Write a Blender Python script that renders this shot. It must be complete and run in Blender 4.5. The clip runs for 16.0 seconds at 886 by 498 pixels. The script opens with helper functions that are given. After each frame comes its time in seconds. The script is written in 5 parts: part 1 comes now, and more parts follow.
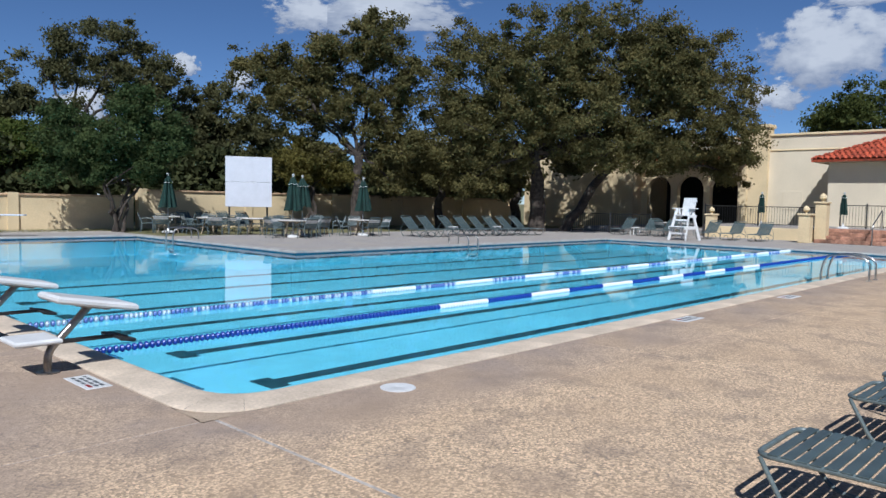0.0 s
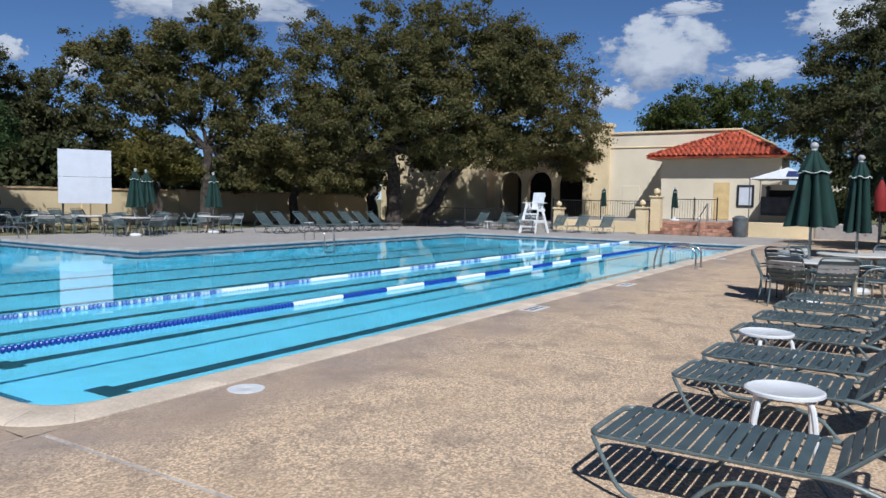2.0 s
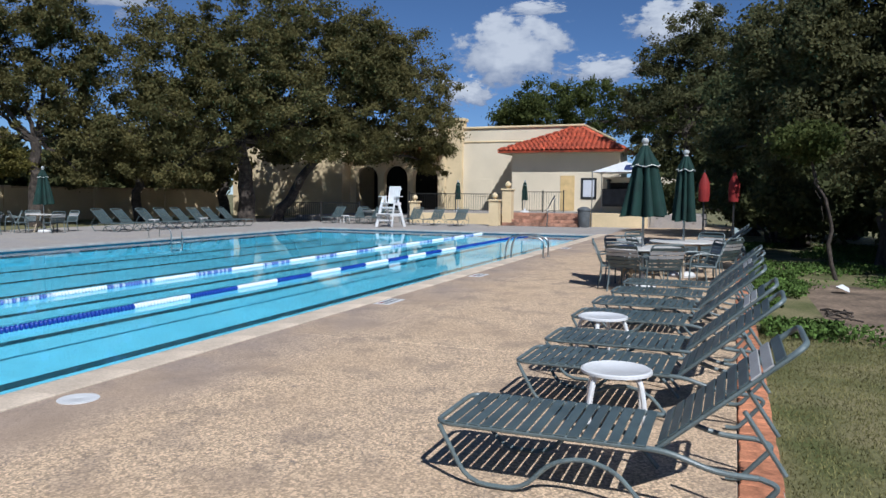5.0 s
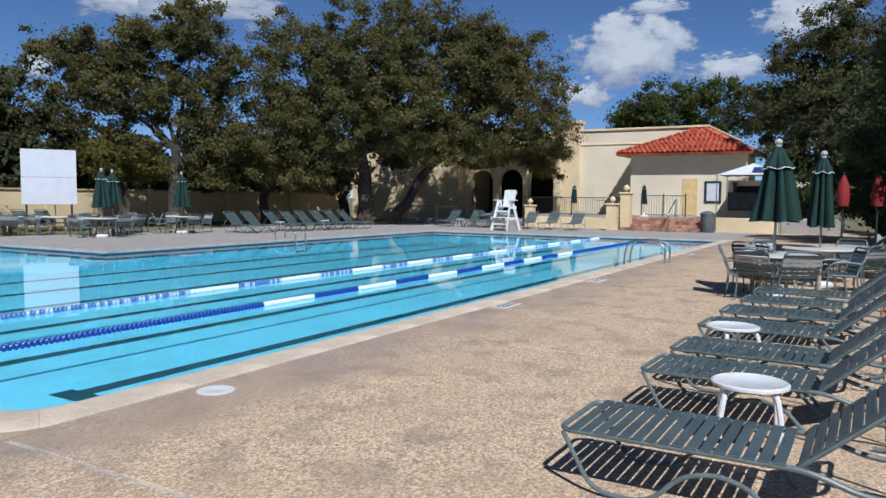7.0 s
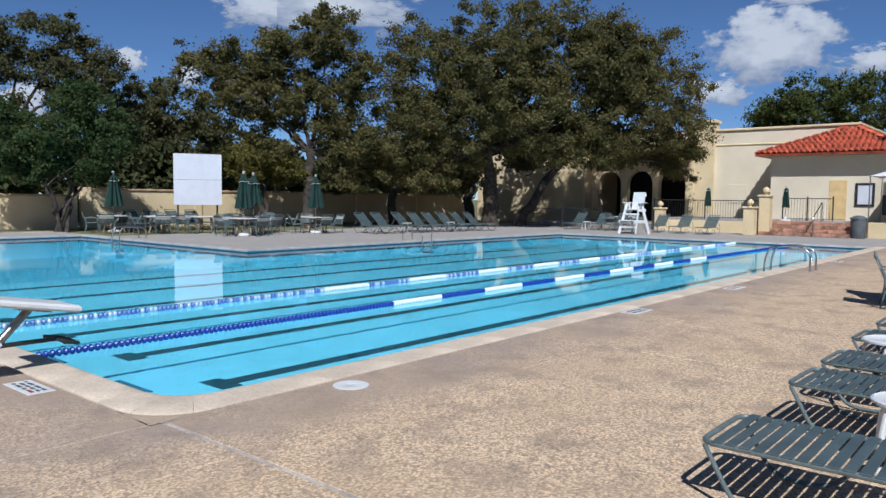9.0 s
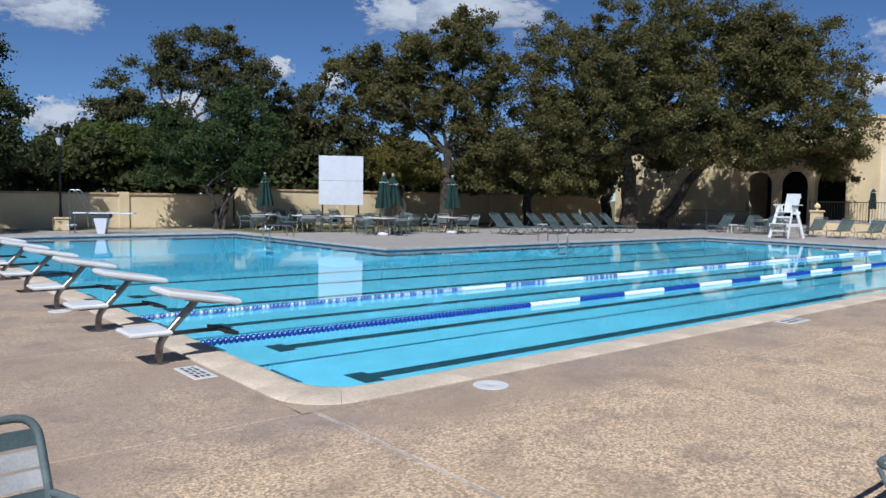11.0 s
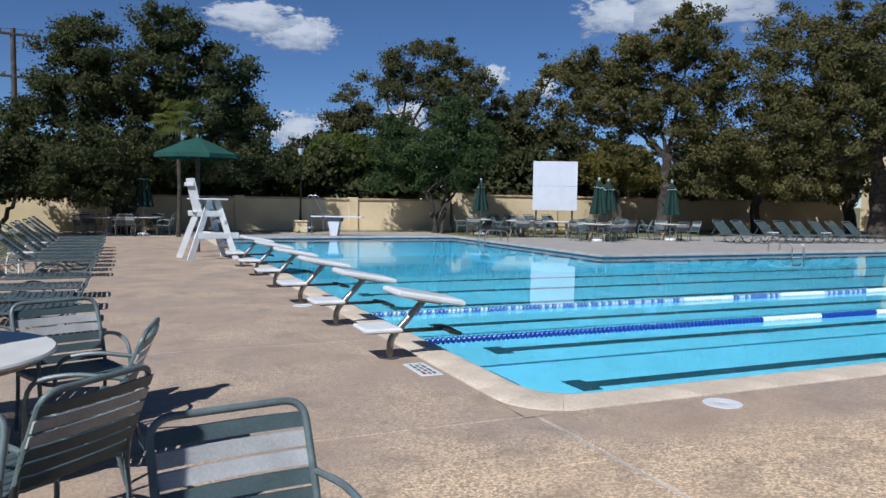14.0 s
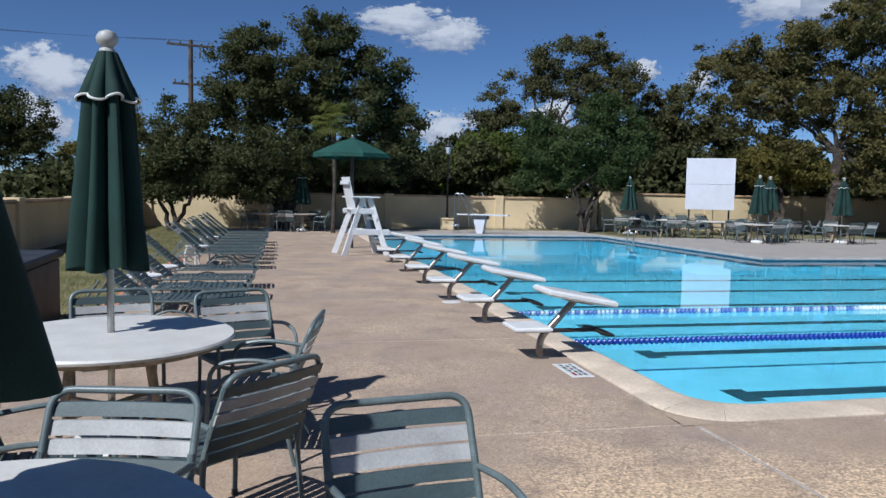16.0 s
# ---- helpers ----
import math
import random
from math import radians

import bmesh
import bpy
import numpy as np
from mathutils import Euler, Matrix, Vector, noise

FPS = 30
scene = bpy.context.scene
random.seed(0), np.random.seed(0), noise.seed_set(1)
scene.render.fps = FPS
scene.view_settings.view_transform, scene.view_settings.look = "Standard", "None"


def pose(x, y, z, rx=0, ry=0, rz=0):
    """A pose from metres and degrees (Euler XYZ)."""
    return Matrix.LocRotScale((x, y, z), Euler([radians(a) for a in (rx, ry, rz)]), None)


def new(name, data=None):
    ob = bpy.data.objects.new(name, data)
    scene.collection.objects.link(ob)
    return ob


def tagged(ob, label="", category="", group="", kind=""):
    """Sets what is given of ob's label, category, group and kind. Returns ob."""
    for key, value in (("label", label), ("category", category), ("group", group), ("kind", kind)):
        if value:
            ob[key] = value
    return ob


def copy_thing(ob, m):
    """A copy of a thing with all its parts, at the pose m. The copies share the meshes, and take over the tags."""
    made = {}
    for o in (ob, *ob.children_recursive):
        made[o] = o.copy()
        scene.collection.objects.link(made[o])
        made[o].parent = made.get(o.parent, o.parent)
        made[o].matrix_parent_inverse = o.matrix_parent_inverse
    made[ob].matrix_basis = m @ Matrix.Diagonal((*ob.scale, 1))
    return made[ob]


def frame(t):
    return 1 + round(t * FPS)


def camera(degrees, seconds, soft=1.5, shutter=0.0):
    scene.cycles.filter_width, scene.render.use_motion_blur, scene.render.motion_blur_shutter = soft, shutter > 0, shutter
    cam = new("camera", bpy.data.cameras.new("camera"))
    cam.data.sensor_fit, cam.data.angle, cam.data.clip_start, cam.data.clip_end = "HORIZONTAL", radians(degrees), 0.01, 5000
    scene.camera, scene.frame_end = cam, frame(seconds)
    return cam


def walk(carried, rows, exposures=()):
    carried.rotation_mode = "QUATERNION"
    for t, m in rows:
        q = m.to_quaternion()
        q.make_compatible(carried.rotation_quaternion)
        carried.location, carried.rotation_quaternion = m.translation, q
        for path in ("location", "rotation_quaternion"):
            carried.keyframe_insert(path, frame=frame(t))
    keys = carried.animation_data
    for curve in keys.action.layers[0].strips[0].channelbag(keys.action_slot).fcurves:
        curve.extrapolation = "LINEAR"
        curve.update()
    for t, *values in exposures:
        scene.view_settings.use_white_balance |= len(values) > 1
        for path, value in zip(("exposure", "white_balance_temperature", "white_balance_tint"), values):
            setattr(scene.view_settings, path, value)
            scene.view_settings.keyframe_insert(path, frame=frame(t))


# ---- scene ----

# ================= camera =================
cam = camera(62.05, 16.0, soft=1.5)
PIVOT, REACH = Vector((-2.7185, -7.6146, 1.668)), 0.435
ROWS = [
    (0, -46.49, -3.68, -1.17),
    (0.5, -49.02, -3.75, -1.29),
    (1, -52.06, -3.78, -1.28),
    (1.5, -54.76, -3.77, -1.31),
    (2, -57.47, -3.85, -0.93),
    (2.5, -60.41, -3.92, -0.83),
    (3, -63.78, -4.16, -1.24),
    (3.5, -67.00, -4.30, -0.95),
    (4, -69.16, -4.41, -0.81),
    (4.5, -69.49, -4.34, -0.63),
    (5, -68.48, -4.19, -0.45),
    (5.5, -66.59, -4.04, -0.33),
    (6, -64.29, -4.00, -0.29),
    (6.5, -62.10, -3.96, -0.33),
    (7, -59.65, -3.98, -0.50),
    (7.5, -57.43, -4.09, -0.55),
    (8, -54.80, -3.98, -0.45),
    (8.5, -52.41, -3.96, -0.50),
    (9, -50.06, -3.92, -0.68),
    (9.5, -47.69, -3.88, -0.90),
    (10, -45.24, -3.85, -1.07),
    (10.5, -42.64, -3.88, -1.11),
    (11, -39.69, -4.00, -0.89),
    (11.5, -37.16, -4.03, -0.95),
    (12, -34.93, -3.98, -1.00),
    (12.5, -32.16, -3.93, -1.06),
    (13, -29.30, -3.88, -1.18),
    (13.5, -26.39, -3.94, -1.19),
    (14, -23.41, -3.85, -1.00),
    (14.5, -20.74, -3.87, -1.13),
    (15, -17.94, -3.93, -1.30),
    (15.5, -14.99, -3.96, -1.13),
    (16, -12.28, -4.19, -1.14),
]
path = []
for t, yaw, pitch, roll in ROWS:
    a = radians(yaw)
    path.append((t, pose(PIVOT.x - REACH * math.sin(a), PIVOT.y + REACH * math.cos(a), PIVOT.z, 0, 0, yaw) @ pose(0, 0, 0, 0, roll, 0) @ pose(0, 0, 0, 90 + pitch, 0, 0)))
walk(cam, path, [(0, 0.25, 5700, 10), (16, 0.25, 5700, 10)])

# ================= light =================
SUN_TO = Vector((0.77, 0.64, 0)).normalized()
SUN_EL = 46
world = bpy.data.worlds.new("world")
scene.world = world
world.use_nodes = True
wn, wl = world.node_tree.nodes, world.node_tree.links
sky = wn.new("ShaderNodeTexSky")
sky.sky_type = "NISHITA"
sky.sun_disc = False
sky.sun_elevation = radians(SUN_EL)
sky.sun_rotation = math.atan2(-SUN_TO.x, -SUN_TO.y)
sky.altitude, sky.air_density, sky.dust_density, sky.ozone_density = 1800, 0.8, 0.0, 6.0
wl.new(sky.outputs[0], wn["Background"].inputs[0])
wn["Background"].inputs[1].default_value = 0.06
sun = new("sun", bpy.data.lights.new("sun", "SUN"))
sun.data.energy, sun.data.angle, sun.data.color = 4.45, radians(0.53), (1.0, 0.965, 0.91)
sun_dir = SUN_TO * math.cos(radians(SUN_EL)) + Vector((0, 0, -math.sin(radians(SUN_EL))))
sun.matrix_world = sun_dir.to_track_quat("-Z", "Y").to_matrix().to_4x4()

# ================= materials =================
def mat(name, color, rough=0.7, metal=0.0, vary=0.15, scale=3.0, fine=60.0, bump=0.1, tint=None, per=0.0, island=False, spec=0.5):
    """A worn surface: colour varied at a broad and a fine scale, with fine relief. per: variation from piece to piece."""
    m = bpy.data.materials.new(name)
    m.use_nodes = True
    n, l = m.node_tree.nodes, m.node_tree.links
    b = n["Principled BSDF"]
    b.inputs["Roughness"].default_value, b.inputs["Metallic"].default_value = rough, metal
    b.inputs["Specular IOR Level"].default_value = spec
    co = n.new("ShaderNodeTexCoord")
    def noisy(sc, detail=4.0):
        t = n.new("ShaderNodeTexNoise")
        t.inputs["Scale"].default_value, t.inputs["Detail"].default_value = sc, detail
        l.new(co.outputs["Object"], t.inputs["Vector"])
        return t
    broad, small = noisy(scale), noisy(fine, 2.0)
    dark = tint or tuple(c * (1 - 2.2 * vary) for c in color)
    light = tuple(min(1, c * (1 + 0.9 * vary)) for c in color)
    ramp = n.new("ShaderNodeValToRGB")
    ramp.color_ramp.elements[0].position, ramp.color_ramp.elements[1].position = 0.3, 0.68
    ramp.color_ramp.elements[0].color, ramp.color_ramp.elements[1].color = (*dark, 1), (*light, 1)
    l.new(broad.outputs["Fac"], ramp.inputs[0])
    mr = n.new("ShaderNodeMapRange")
    mr.inputs[1].default_value, mr.inputs[2].default_value = 0.3, 0.7
    mr.inputs[3].default_value, mr.inputs[4].default_value = 1 - vary, 1 + vary
    l.new(small.outputs["Fac"], mr.inputs[0])
    hsv = n.new("ShaderNodeHueSaturation")
    l.new(ramp.outputs[0], hsv.inputs["Color"])
    if per:
        if island:
            src = n.new("ShaderNodeNewGeometry").outputs["Random Per Island"]
        else:
            src = n.new("ShaderNodeObjectInfo").outputs["Random"]
        pr = n.new("ShaderNodeMapRange")
        pr.inputs[3].default_value, pr.inputs[4].default_value = 1 - per, 1 + per
        l.new(src, pr.inputs[0])
        mul = n.new("ShaderNodeMath")
        mul.operation = "MULTIPLY"
        l.new(mr.outputs[0], mul.inputs[0]), l.new(pr.outputs[0], mul.inputs[1])
        l.new(mul.outputs[0], hsv.inputs["Value"])
    else:
        l.new(mr.outputs[0], hsv.inputs["Value"])
    l.new(hsv.outputs[0], b.inputs["Base Color"])
    if bump:
        bp = n.new("ShaderNodeBump")
        bp.inputs["Strength"].default_value, bp.inputs["Distance"].default_value = bump, 0.01
        l.new(small.outputs["Fac"], bp.inputs["Height"])
        l.new(bp.outputs[0], b.inputs["Normal"])
    return m


def deck_material(name, base, pebble, mixed, stain, edge=None):
    """Exposed-aggregate concrete: pebbles in a matrix, patches where the fines cover them, and stains."""
    m = bpy.data.materials.new(name)
    m.use_nodes = True
    n, l = m.node_tree.nodes, m.node_tree.links
    b = n["Principled BSDF"]
    b.inputs["Roughness"].default_value = 0.85
    co = n.new("ShaderNodeTexCoord")
    def noisy(sc, detail=3.0):
        t = n.new("ShaderNodeTexNoise")
        t.inputs["Scale"].default_value, t.inputs["Detail"].default_value = sc, detail
        l.new(co.outputs["Object"], t.inputs["Vector"])
        return t.outputs["Fac"]
    vo = n.new("ShaderNodeTexVoronoi")
    vo.inputs["Scale"].default_value = 62
    l.new(co.outputs["Object"], vo.inputs["Vector"])
    sep = n.new("ShaderNodeSeparateColor")
    l.new(vo.outputs["Color"], sep.inputs[0])
    pr = n.new("ShaderNodeValToRGB")
    e = pr.color_ramp.elements
    e[0].position, e[0].color = 0.0, (*[c * 0.48 for c in pebble], 1)
    e[1].position, e[1].color = 1.0, (*[min(1, c * 1.4) for c in pebble], 1)
    l.new(sep.outputs[0], pr.inputs[0])
    def ramp(src, p0, p1):
        r = n.new("ShaderNodeMapRange")
        r.inputs[1].default_value, r.inputs[2].default_value = p0, p1
        l.new(src, r.inputs[0])
        return r.outputs[0]
    def mix(fac, c1, c2):
        x = n.new("ShaderNodeMix")
        x.data_type = "RGBA"
        for s, v in ((0, fac), (6, c1), (7, c2)):
            if isinstance(v, tuple):
                x.inputs[s].default_value = (*v, 1)
            elif isinstance(v, float):
                x.inputs[s].default_value = v
            else:
                l.new(v, x.inputs[s])
        return x.outputs[2]
    broad, mid = noisy(0.45, 5.0), noisy(2.2, 5.0)
    patch = ramp(broad, 0.42 - mixed * 0.2, 0.62 - mixed * 0.2)
    if edge:
        xyz = n.new("ShaderNodeSeparateXYZ")
        l.new(co.outputs["Object"], xyz.inputs[0])
        ad = n.new("ShaderNodeMath")
        ad.operation = "MULTIPLY_ADD"
        ad.inputs[1].default_value = 2.4
        l.new(broad, ad.inputs[0]), l.new(xyz.outputs[1], ad.inputs[2])
        patch = ramp(ad.outputs[0], edge[0] + 1.2, edge[1] + 1.2)
        worn = n.new("ShaderNodeMapRange")
        worn.inputs[1].default_value, worn.inputs[2].default_value = 0.36, 0.6
        worn.inputs[3].default_value, worn.inputs[4].default_value = 0.45, 1.0
        l.new(noisy(0.8, 6.0), worn.inputs[0])
        pm = n.new("ShaderNodeMath")
        pm.operation = "MULTIPLY"
        l.new(patch, pm.inputs[0]), l.new(worn.outputs[0], pm.inputs[1])
        patch = pm.outputs[0]
    c = mix(patch, pr.outputs[0], mix(ramp(noisy(14.0), 0.3, 0.7), base, tuple(x * 0.8 for x in base)))
    c = mix(ramp(vo.outputs["Distance"], 0.58, 1.0), c, tuple(x * 0.6 for x in base))
    s = n.new("ShaderNodeMath")
    s.operation = "MULTIPLY"
    s.inputs[1].default_value = stain
    l.new(ramp(mid, 0.5, 0.68), s.inputs[0])
    c = mix(s.outputs[0], c, tuple(x * 0.55 for x in base))
    hf = n.new("ShaderNodeMath")
    hf.operation = "MULTIPLY"
    hf.inputs[1].default_value = 0.3
    l.new(ramp(noisy(0.9, 6.0), 0.45, 0.62), hf.inputs[0])
    c = mix(hf.outputs[0], c, (base[0] * 1.2, base[1] * 1.08, base[2] * 0.84))
    sp = n.new("ShaderNodeTexVoronoi")
    sp.inputs["Scale"].default_value = 1.3
    l.new(co.outputs["Object"], sp.inputs["Vector"])
    c = mix(ramp(sp.outputs["Distance"], 0.035, 0.015), c, tuple(x * 0.35 for x in base))
    c = mix(ramp(noisy(7.0, 6.0), 0.66, 0.74), c, tuple(x * 0.62 for x in base))
    l.new(c, b.inputs["Base Color"])
    bp = n.new("ShaderNodeBump")
    bp.inputs["Strength"].default_value, bp.inputs["Distance"].default_value = 0.5, 0.006
    l.new(vo.outputs["Distance"], bp.inputs["Height"])
    l.new(bp.outputs[0], b.inputs["Normal"])
    return m


M_AGG = deck_material("exposed_aggregate", (0.355, 0.273, 0.215), (0.575, 0.415, 0.265), -0.02, 0.5, (-3.75, -2.75))
M_DECK = deck_material("worn_concrete", (0.415, 0.325, 0.242), (0.50, 0.395, 0.28), 0.4, 0.4)
M_FARDECK = deck_material("grey_concrete", (0.36, 0.33, 0.305), (0.38, 0.34, 0.3), 0.8, 0.3)
M_COPING2 = mat("grey_coping", (0.36, 0.34, 0.31), 0.8, vary=0.12, scale=2.0, fine=40, bump=0.15, per=0.07)
M_COPING = mat("cream_coping_stone", (0.60, 0.49, 0.37), 0.75, vary=0.12, scale=2.0, fine=40, bump=0.15, per=0.07)
M_JOINT = mat("pale_joint_sealant", (0.45, 0.40, 0.35), 0.8, vary=0.2, fine=30)
M_PLASTER = mat("pool_plaster", (0.30, 0.75, 0.90), 0.6, vary=0.05, scale=0.6, fine=3.0, bump=0)
M_DEEP = mat("deep_pool_plaster", (0.20, 0.64, 0.83), 0.6, vary=0.06, scale=0.6, fine=3.0, bump=0)
M_LINE = mat("dark_lane_tile", (0.004, 0.02, 0.036), 0.4, vary=0.15, scale=5, fine=30, bump=0)
M_BAND = mat("waterline_tile_and_block_shadow", (0.02, 0.10, 0.17), 0.25, vary=0.15, scale=8, fine=20, bump=0)
M_WHITE = mat("white_paint", (0.68, 0.68, 0.67), 0.45, vary=0.05, scale=4, fine=50, bump=0.05)
M_PANEL = mat("white_panel", (0.56, 0.57, 0.61), 0.6, vary=0.03, scale=2, fine=20, bump=0.03)
M_PLASTIC = mat("white_plastic", (0.66, 0.655, 0.64), 0.35, vary=0.04, scale=6, fine=50, bump=0.03)
M_FLOATB = mat("blue_float", (0.012, 0.045, 0.30), 0.35, vary=0.15, scale=20, fine=60, bump=0)
M_FLOATW = mat("white_float", (0.75, 0.76, 0.78), 0.35, vary=0.08, scale=20, fine=60, bump=0)
M_FLOATR = mat("red_float", (0.35, 0.02, 0.03), 0.35, vary=0.1, scale=20, fine=60, bump=0)
M_FLOATN = mat("mid_blue_float", (0.10, 0.16, 0.42), 0.35, vary=0.35, scale=9, fine=60, bump=0)
M_FLOATP = mat("pale_blue_float", (0.42, 0.50, 0.62), 0.35, vary=0.35, scale=9, fine=60, bump=0)
M_STEEL = mat("brushed_steel", (0.52, 0.51, 0.49), 0.28, 1.0, vary=0.12, scale=10, fine=90, bump=0.03)
M_BLOCKPOST = mat("weathered_steel_post", (0.30, 0.27, 0.24), 0.35, 0.85, vary=0.2, scale=12, fine=60, bump=0.05)
M_FRAME = mat("sage_powder_coat", (0.12, 0.152, 0.152), 0.4, vary=0.12, scale=8, fine=80, bump=0.04)
M_STRAP = mat("sage_vinyl_strap", (0.066, 0.092, 0.094), 0.45, vary=0.12, scale=5, fine=90, bump=0.05, per=0.12)
M_STRAPW = mat("pale_vinyl_strap", (0.40, 0.395, 0.38), 0.5, vary=0.1, scale=5, fine=90, bump=0.05, per=0.1)
M_GREEN = mat("green_canvas", (0.0025, 0.027, 0.020), 0.85, vary=0.18, scale=3, fine=120, bump=0.12)
# lighter copy of the canvas green: sunlight on the parasol put into its colour
M_GREEN2 = mat("sunlit_green_canvas", (0.006, 0.058, 0.042), 0.85, vary=0.15, scale=3, fine=120, bump=0.1)
M_TABLETOP = mat("off_white_tabletop", (0.60, 0.575, 0.525), 0.4, vary=0.05, scale=5, fine=50, bump=0.03)
M_GREYBALL = mat("weathered_grey_finial", (0.42, 0.42, 0.40), 0.5, vary=0.1, scale=8, fine=50)
M_TRIM = mat("canvas_piping", (0.7, 0.7, 0.66), 0.8, vary=0.1, fine=60)
M_STUCCO = mat("cream_stucco", (0.66, 0.52, 0.31), 0.9, vary=0.08, scale=0.5, fine=25, bump=0.2)
M_STUCCO2 = mat("pale_stucco", (0.66, 0.57, 0.42), 0.9, vary=0.06, scale=0.4, fine=20, bump=0.2)
M_CAP = mat("terracotta_cap", (0.48, 0.33, 0.2), 0.85, vary=0.2, scale=2, fine=25, bump=0.2)
M_ROOF = mat("red_clay_tile", (0.42, 0.075, 0.03), 0.75, vary=0.3, scale=1.5, fine=12, bump=0.2, per=0.3)
M_BRICK = mat("orange_brick", (0.50, 0.20, 0.10), 0.85, vary=0.2, scale=9, fine=60, bump=0.2, per=0.22)
M_STONE = mat("rough_step_stone", (0.38, 0.2, 0.13), 0.85, vary=0.25, scale=4, fine=30, bump=0.3, per=0.3)
M_IRON = mat("black_iron", (0.02, 0.02, 0.02), 0.5, vary=0.2, fine=60)
# near-black that puts the shade inside openings into the colour
M_DARK = mat("interior_shade_black", (0.012, 0.010, 0.008), 0.9, vary=0.2)
M_BARK = mat("grey_brown_bark", (0.062, 0.048, 0.037), 0.95, vary=0.3, scale=6, fine=25, bump=0.6)
M_WOOD = mat("weathered_beige_wood", (0.40, 0.32, 0.22), 0.8, vary=0.2, scale=8, fine=50)
M_POLE = mat("creosoted_pole", (0.09, 0.07, 0.06), 0.9, vary=0.2, scale=3, fine=30)
M_LAWN = mat("lawn_soil", (0.16, 0.135, 0.065), 1.0, vary=0.3, scale=1.2, fine=30, bump=0.4, tint=(0.075, 0.085, 0.02))
M_SOIL = mat("bare_soil", (0.19, 0.135, 0.09), 1.0, vary=0.3, scale=1.5, fine=18, bump=0.5)
M_GRASS = mat("grass_blade", (0.185, 0.17, 0.068), 0.9, vary=0.2, scale=2, bump=0, per=0.4, island=True, spec=0.15)
M_COVER = mat("ground_cover_leaf", (0.075, 0.125, 0.025), 0.8, vary=0.2, scale=1.5, bump=0, per=0.45, island=True, spec=0.2)
M_CHARCOAL = mat("charcoal_plastic", (0.035, 0.035, 0.038), 0.55, vary=0.3, scale=3, fine=50)
M_GREYBIN = mat("grey_bin_plastic", (0.10, 0.11, 0.115), 0.6, vary=0.15, fine=50)
M_RED = mat("red_canvas", (0.22, 0.012, 0.01), 0.8, vary=0.15, fine=60)
M_NAVY = mat("navy_canvas", (0.02, 0.035, 0.12), 0.8, vary=0.15, fine=60)
M_BUFF = mat("buff_door_paint", (0.62, 0.44, 0.2), 0.6, vary=0.08, fine=40)


def leaf_material(name, color, yellow):
    m = bpy.data.materials.new(name)
    m.use_nodes = True
    n, l = m.node_tree.nodes, m.node_tree.links
    b = n["Principled BSDF"]
    b.inputs["Roughness"].default_value, b.inputs["Specular IOR Level"].default_value = 0.7, 0.1
    g = n.new("ShaderNodeNewGeometry")
    co = n.new("ShaderNodeTexCoord")
    t = n.new("ShaderNodeTexNoise")
    t.inputs["Scale"].default_value, t.inputs["Detail"].default_value = 0.95, 2.0
    l.new(co.outputs["Object"], t.inputs["Vector"])
    add = n.new("ShaderNodeMath")
    add.operation = "MULTIPLY_ADD"
    add.inputs[1].default_value, add.inputs[2].default_value = 0.11, 0.18
    l.new(g.outputs["Random Per Island"], add.inputs[0])
    sm = n.new("ShaderNodeMath")
    sm.operation = "ADD"
    l.new(add.outputs[0], sm.inputs[0]), l.new(t.outputs["Fac"], sm.inputs[1])
    r = n.new("ShaderNodeValToRGB")
    e = r.color_ramp.elements
    e[0].position, e[0].color = 0.42, (*[c * 0.5 for c in color], 1)
    e[1].position, e[1].color = 0.92, (*yellow, 1)
    e.new(0.65).color = (*color, 1)
    l.new(sm.outputs[0], r.inputs[0])
    l.new(r.outputs[0], b.inputs["Base Color"])
    tr = n.new("ShaderNodeBsdfTranslucent")
    l.new(r.outputs[0], tr.inputs["Color"])
    mx = n.new("ShaderNodeMixShader")
    mx.inputs[0].default_value = 0.46
    l.new(b.outputs[0], mx.inputs[1]), l.new(tr.outputs[0], mx.inputs[2])
    l.new(mx.outputs[0], n["Material Output"].inputs[0])
    return m


M_OAK = leaf_material("live_oak_leaf", (0.112, 0.104, 0.040), (0.185, 0.158, 0.06))
M_ELM = leaf_material("elm_leaf", (0.092, 0.094, 0.043), (0.15, 0.142, 0.062))
M_DKLEAF = leaf_material("dark_green_leaf", (0.066, 0.078, 0.034), (0.118, 0.122, 0.05))
M_GREENLEAF = leaf_material("mid_green_leaf", (0.055, 0.085, 0.032), (0.095, 0.125, 0.045))
M_FROND = leaf_material("palm_frond", (0.10, 0.125, 0.03), (0.20, 0.20, 0.055))
M_YLEAF = leaf_material("yellowish_leaf", (0.13, 0.118, 0.033), (0.21, 0.18, 0.05))
M_BRIGHT = leaf_material("bright_leaf", (0.066, 0.084, 0.025), (0.115, 0.13, 0.038))
M_SHRUB = leaf_material("fresh_green_leaf", (0.085, 0.115, 0.028), (0.15, 0.175, 0.045))


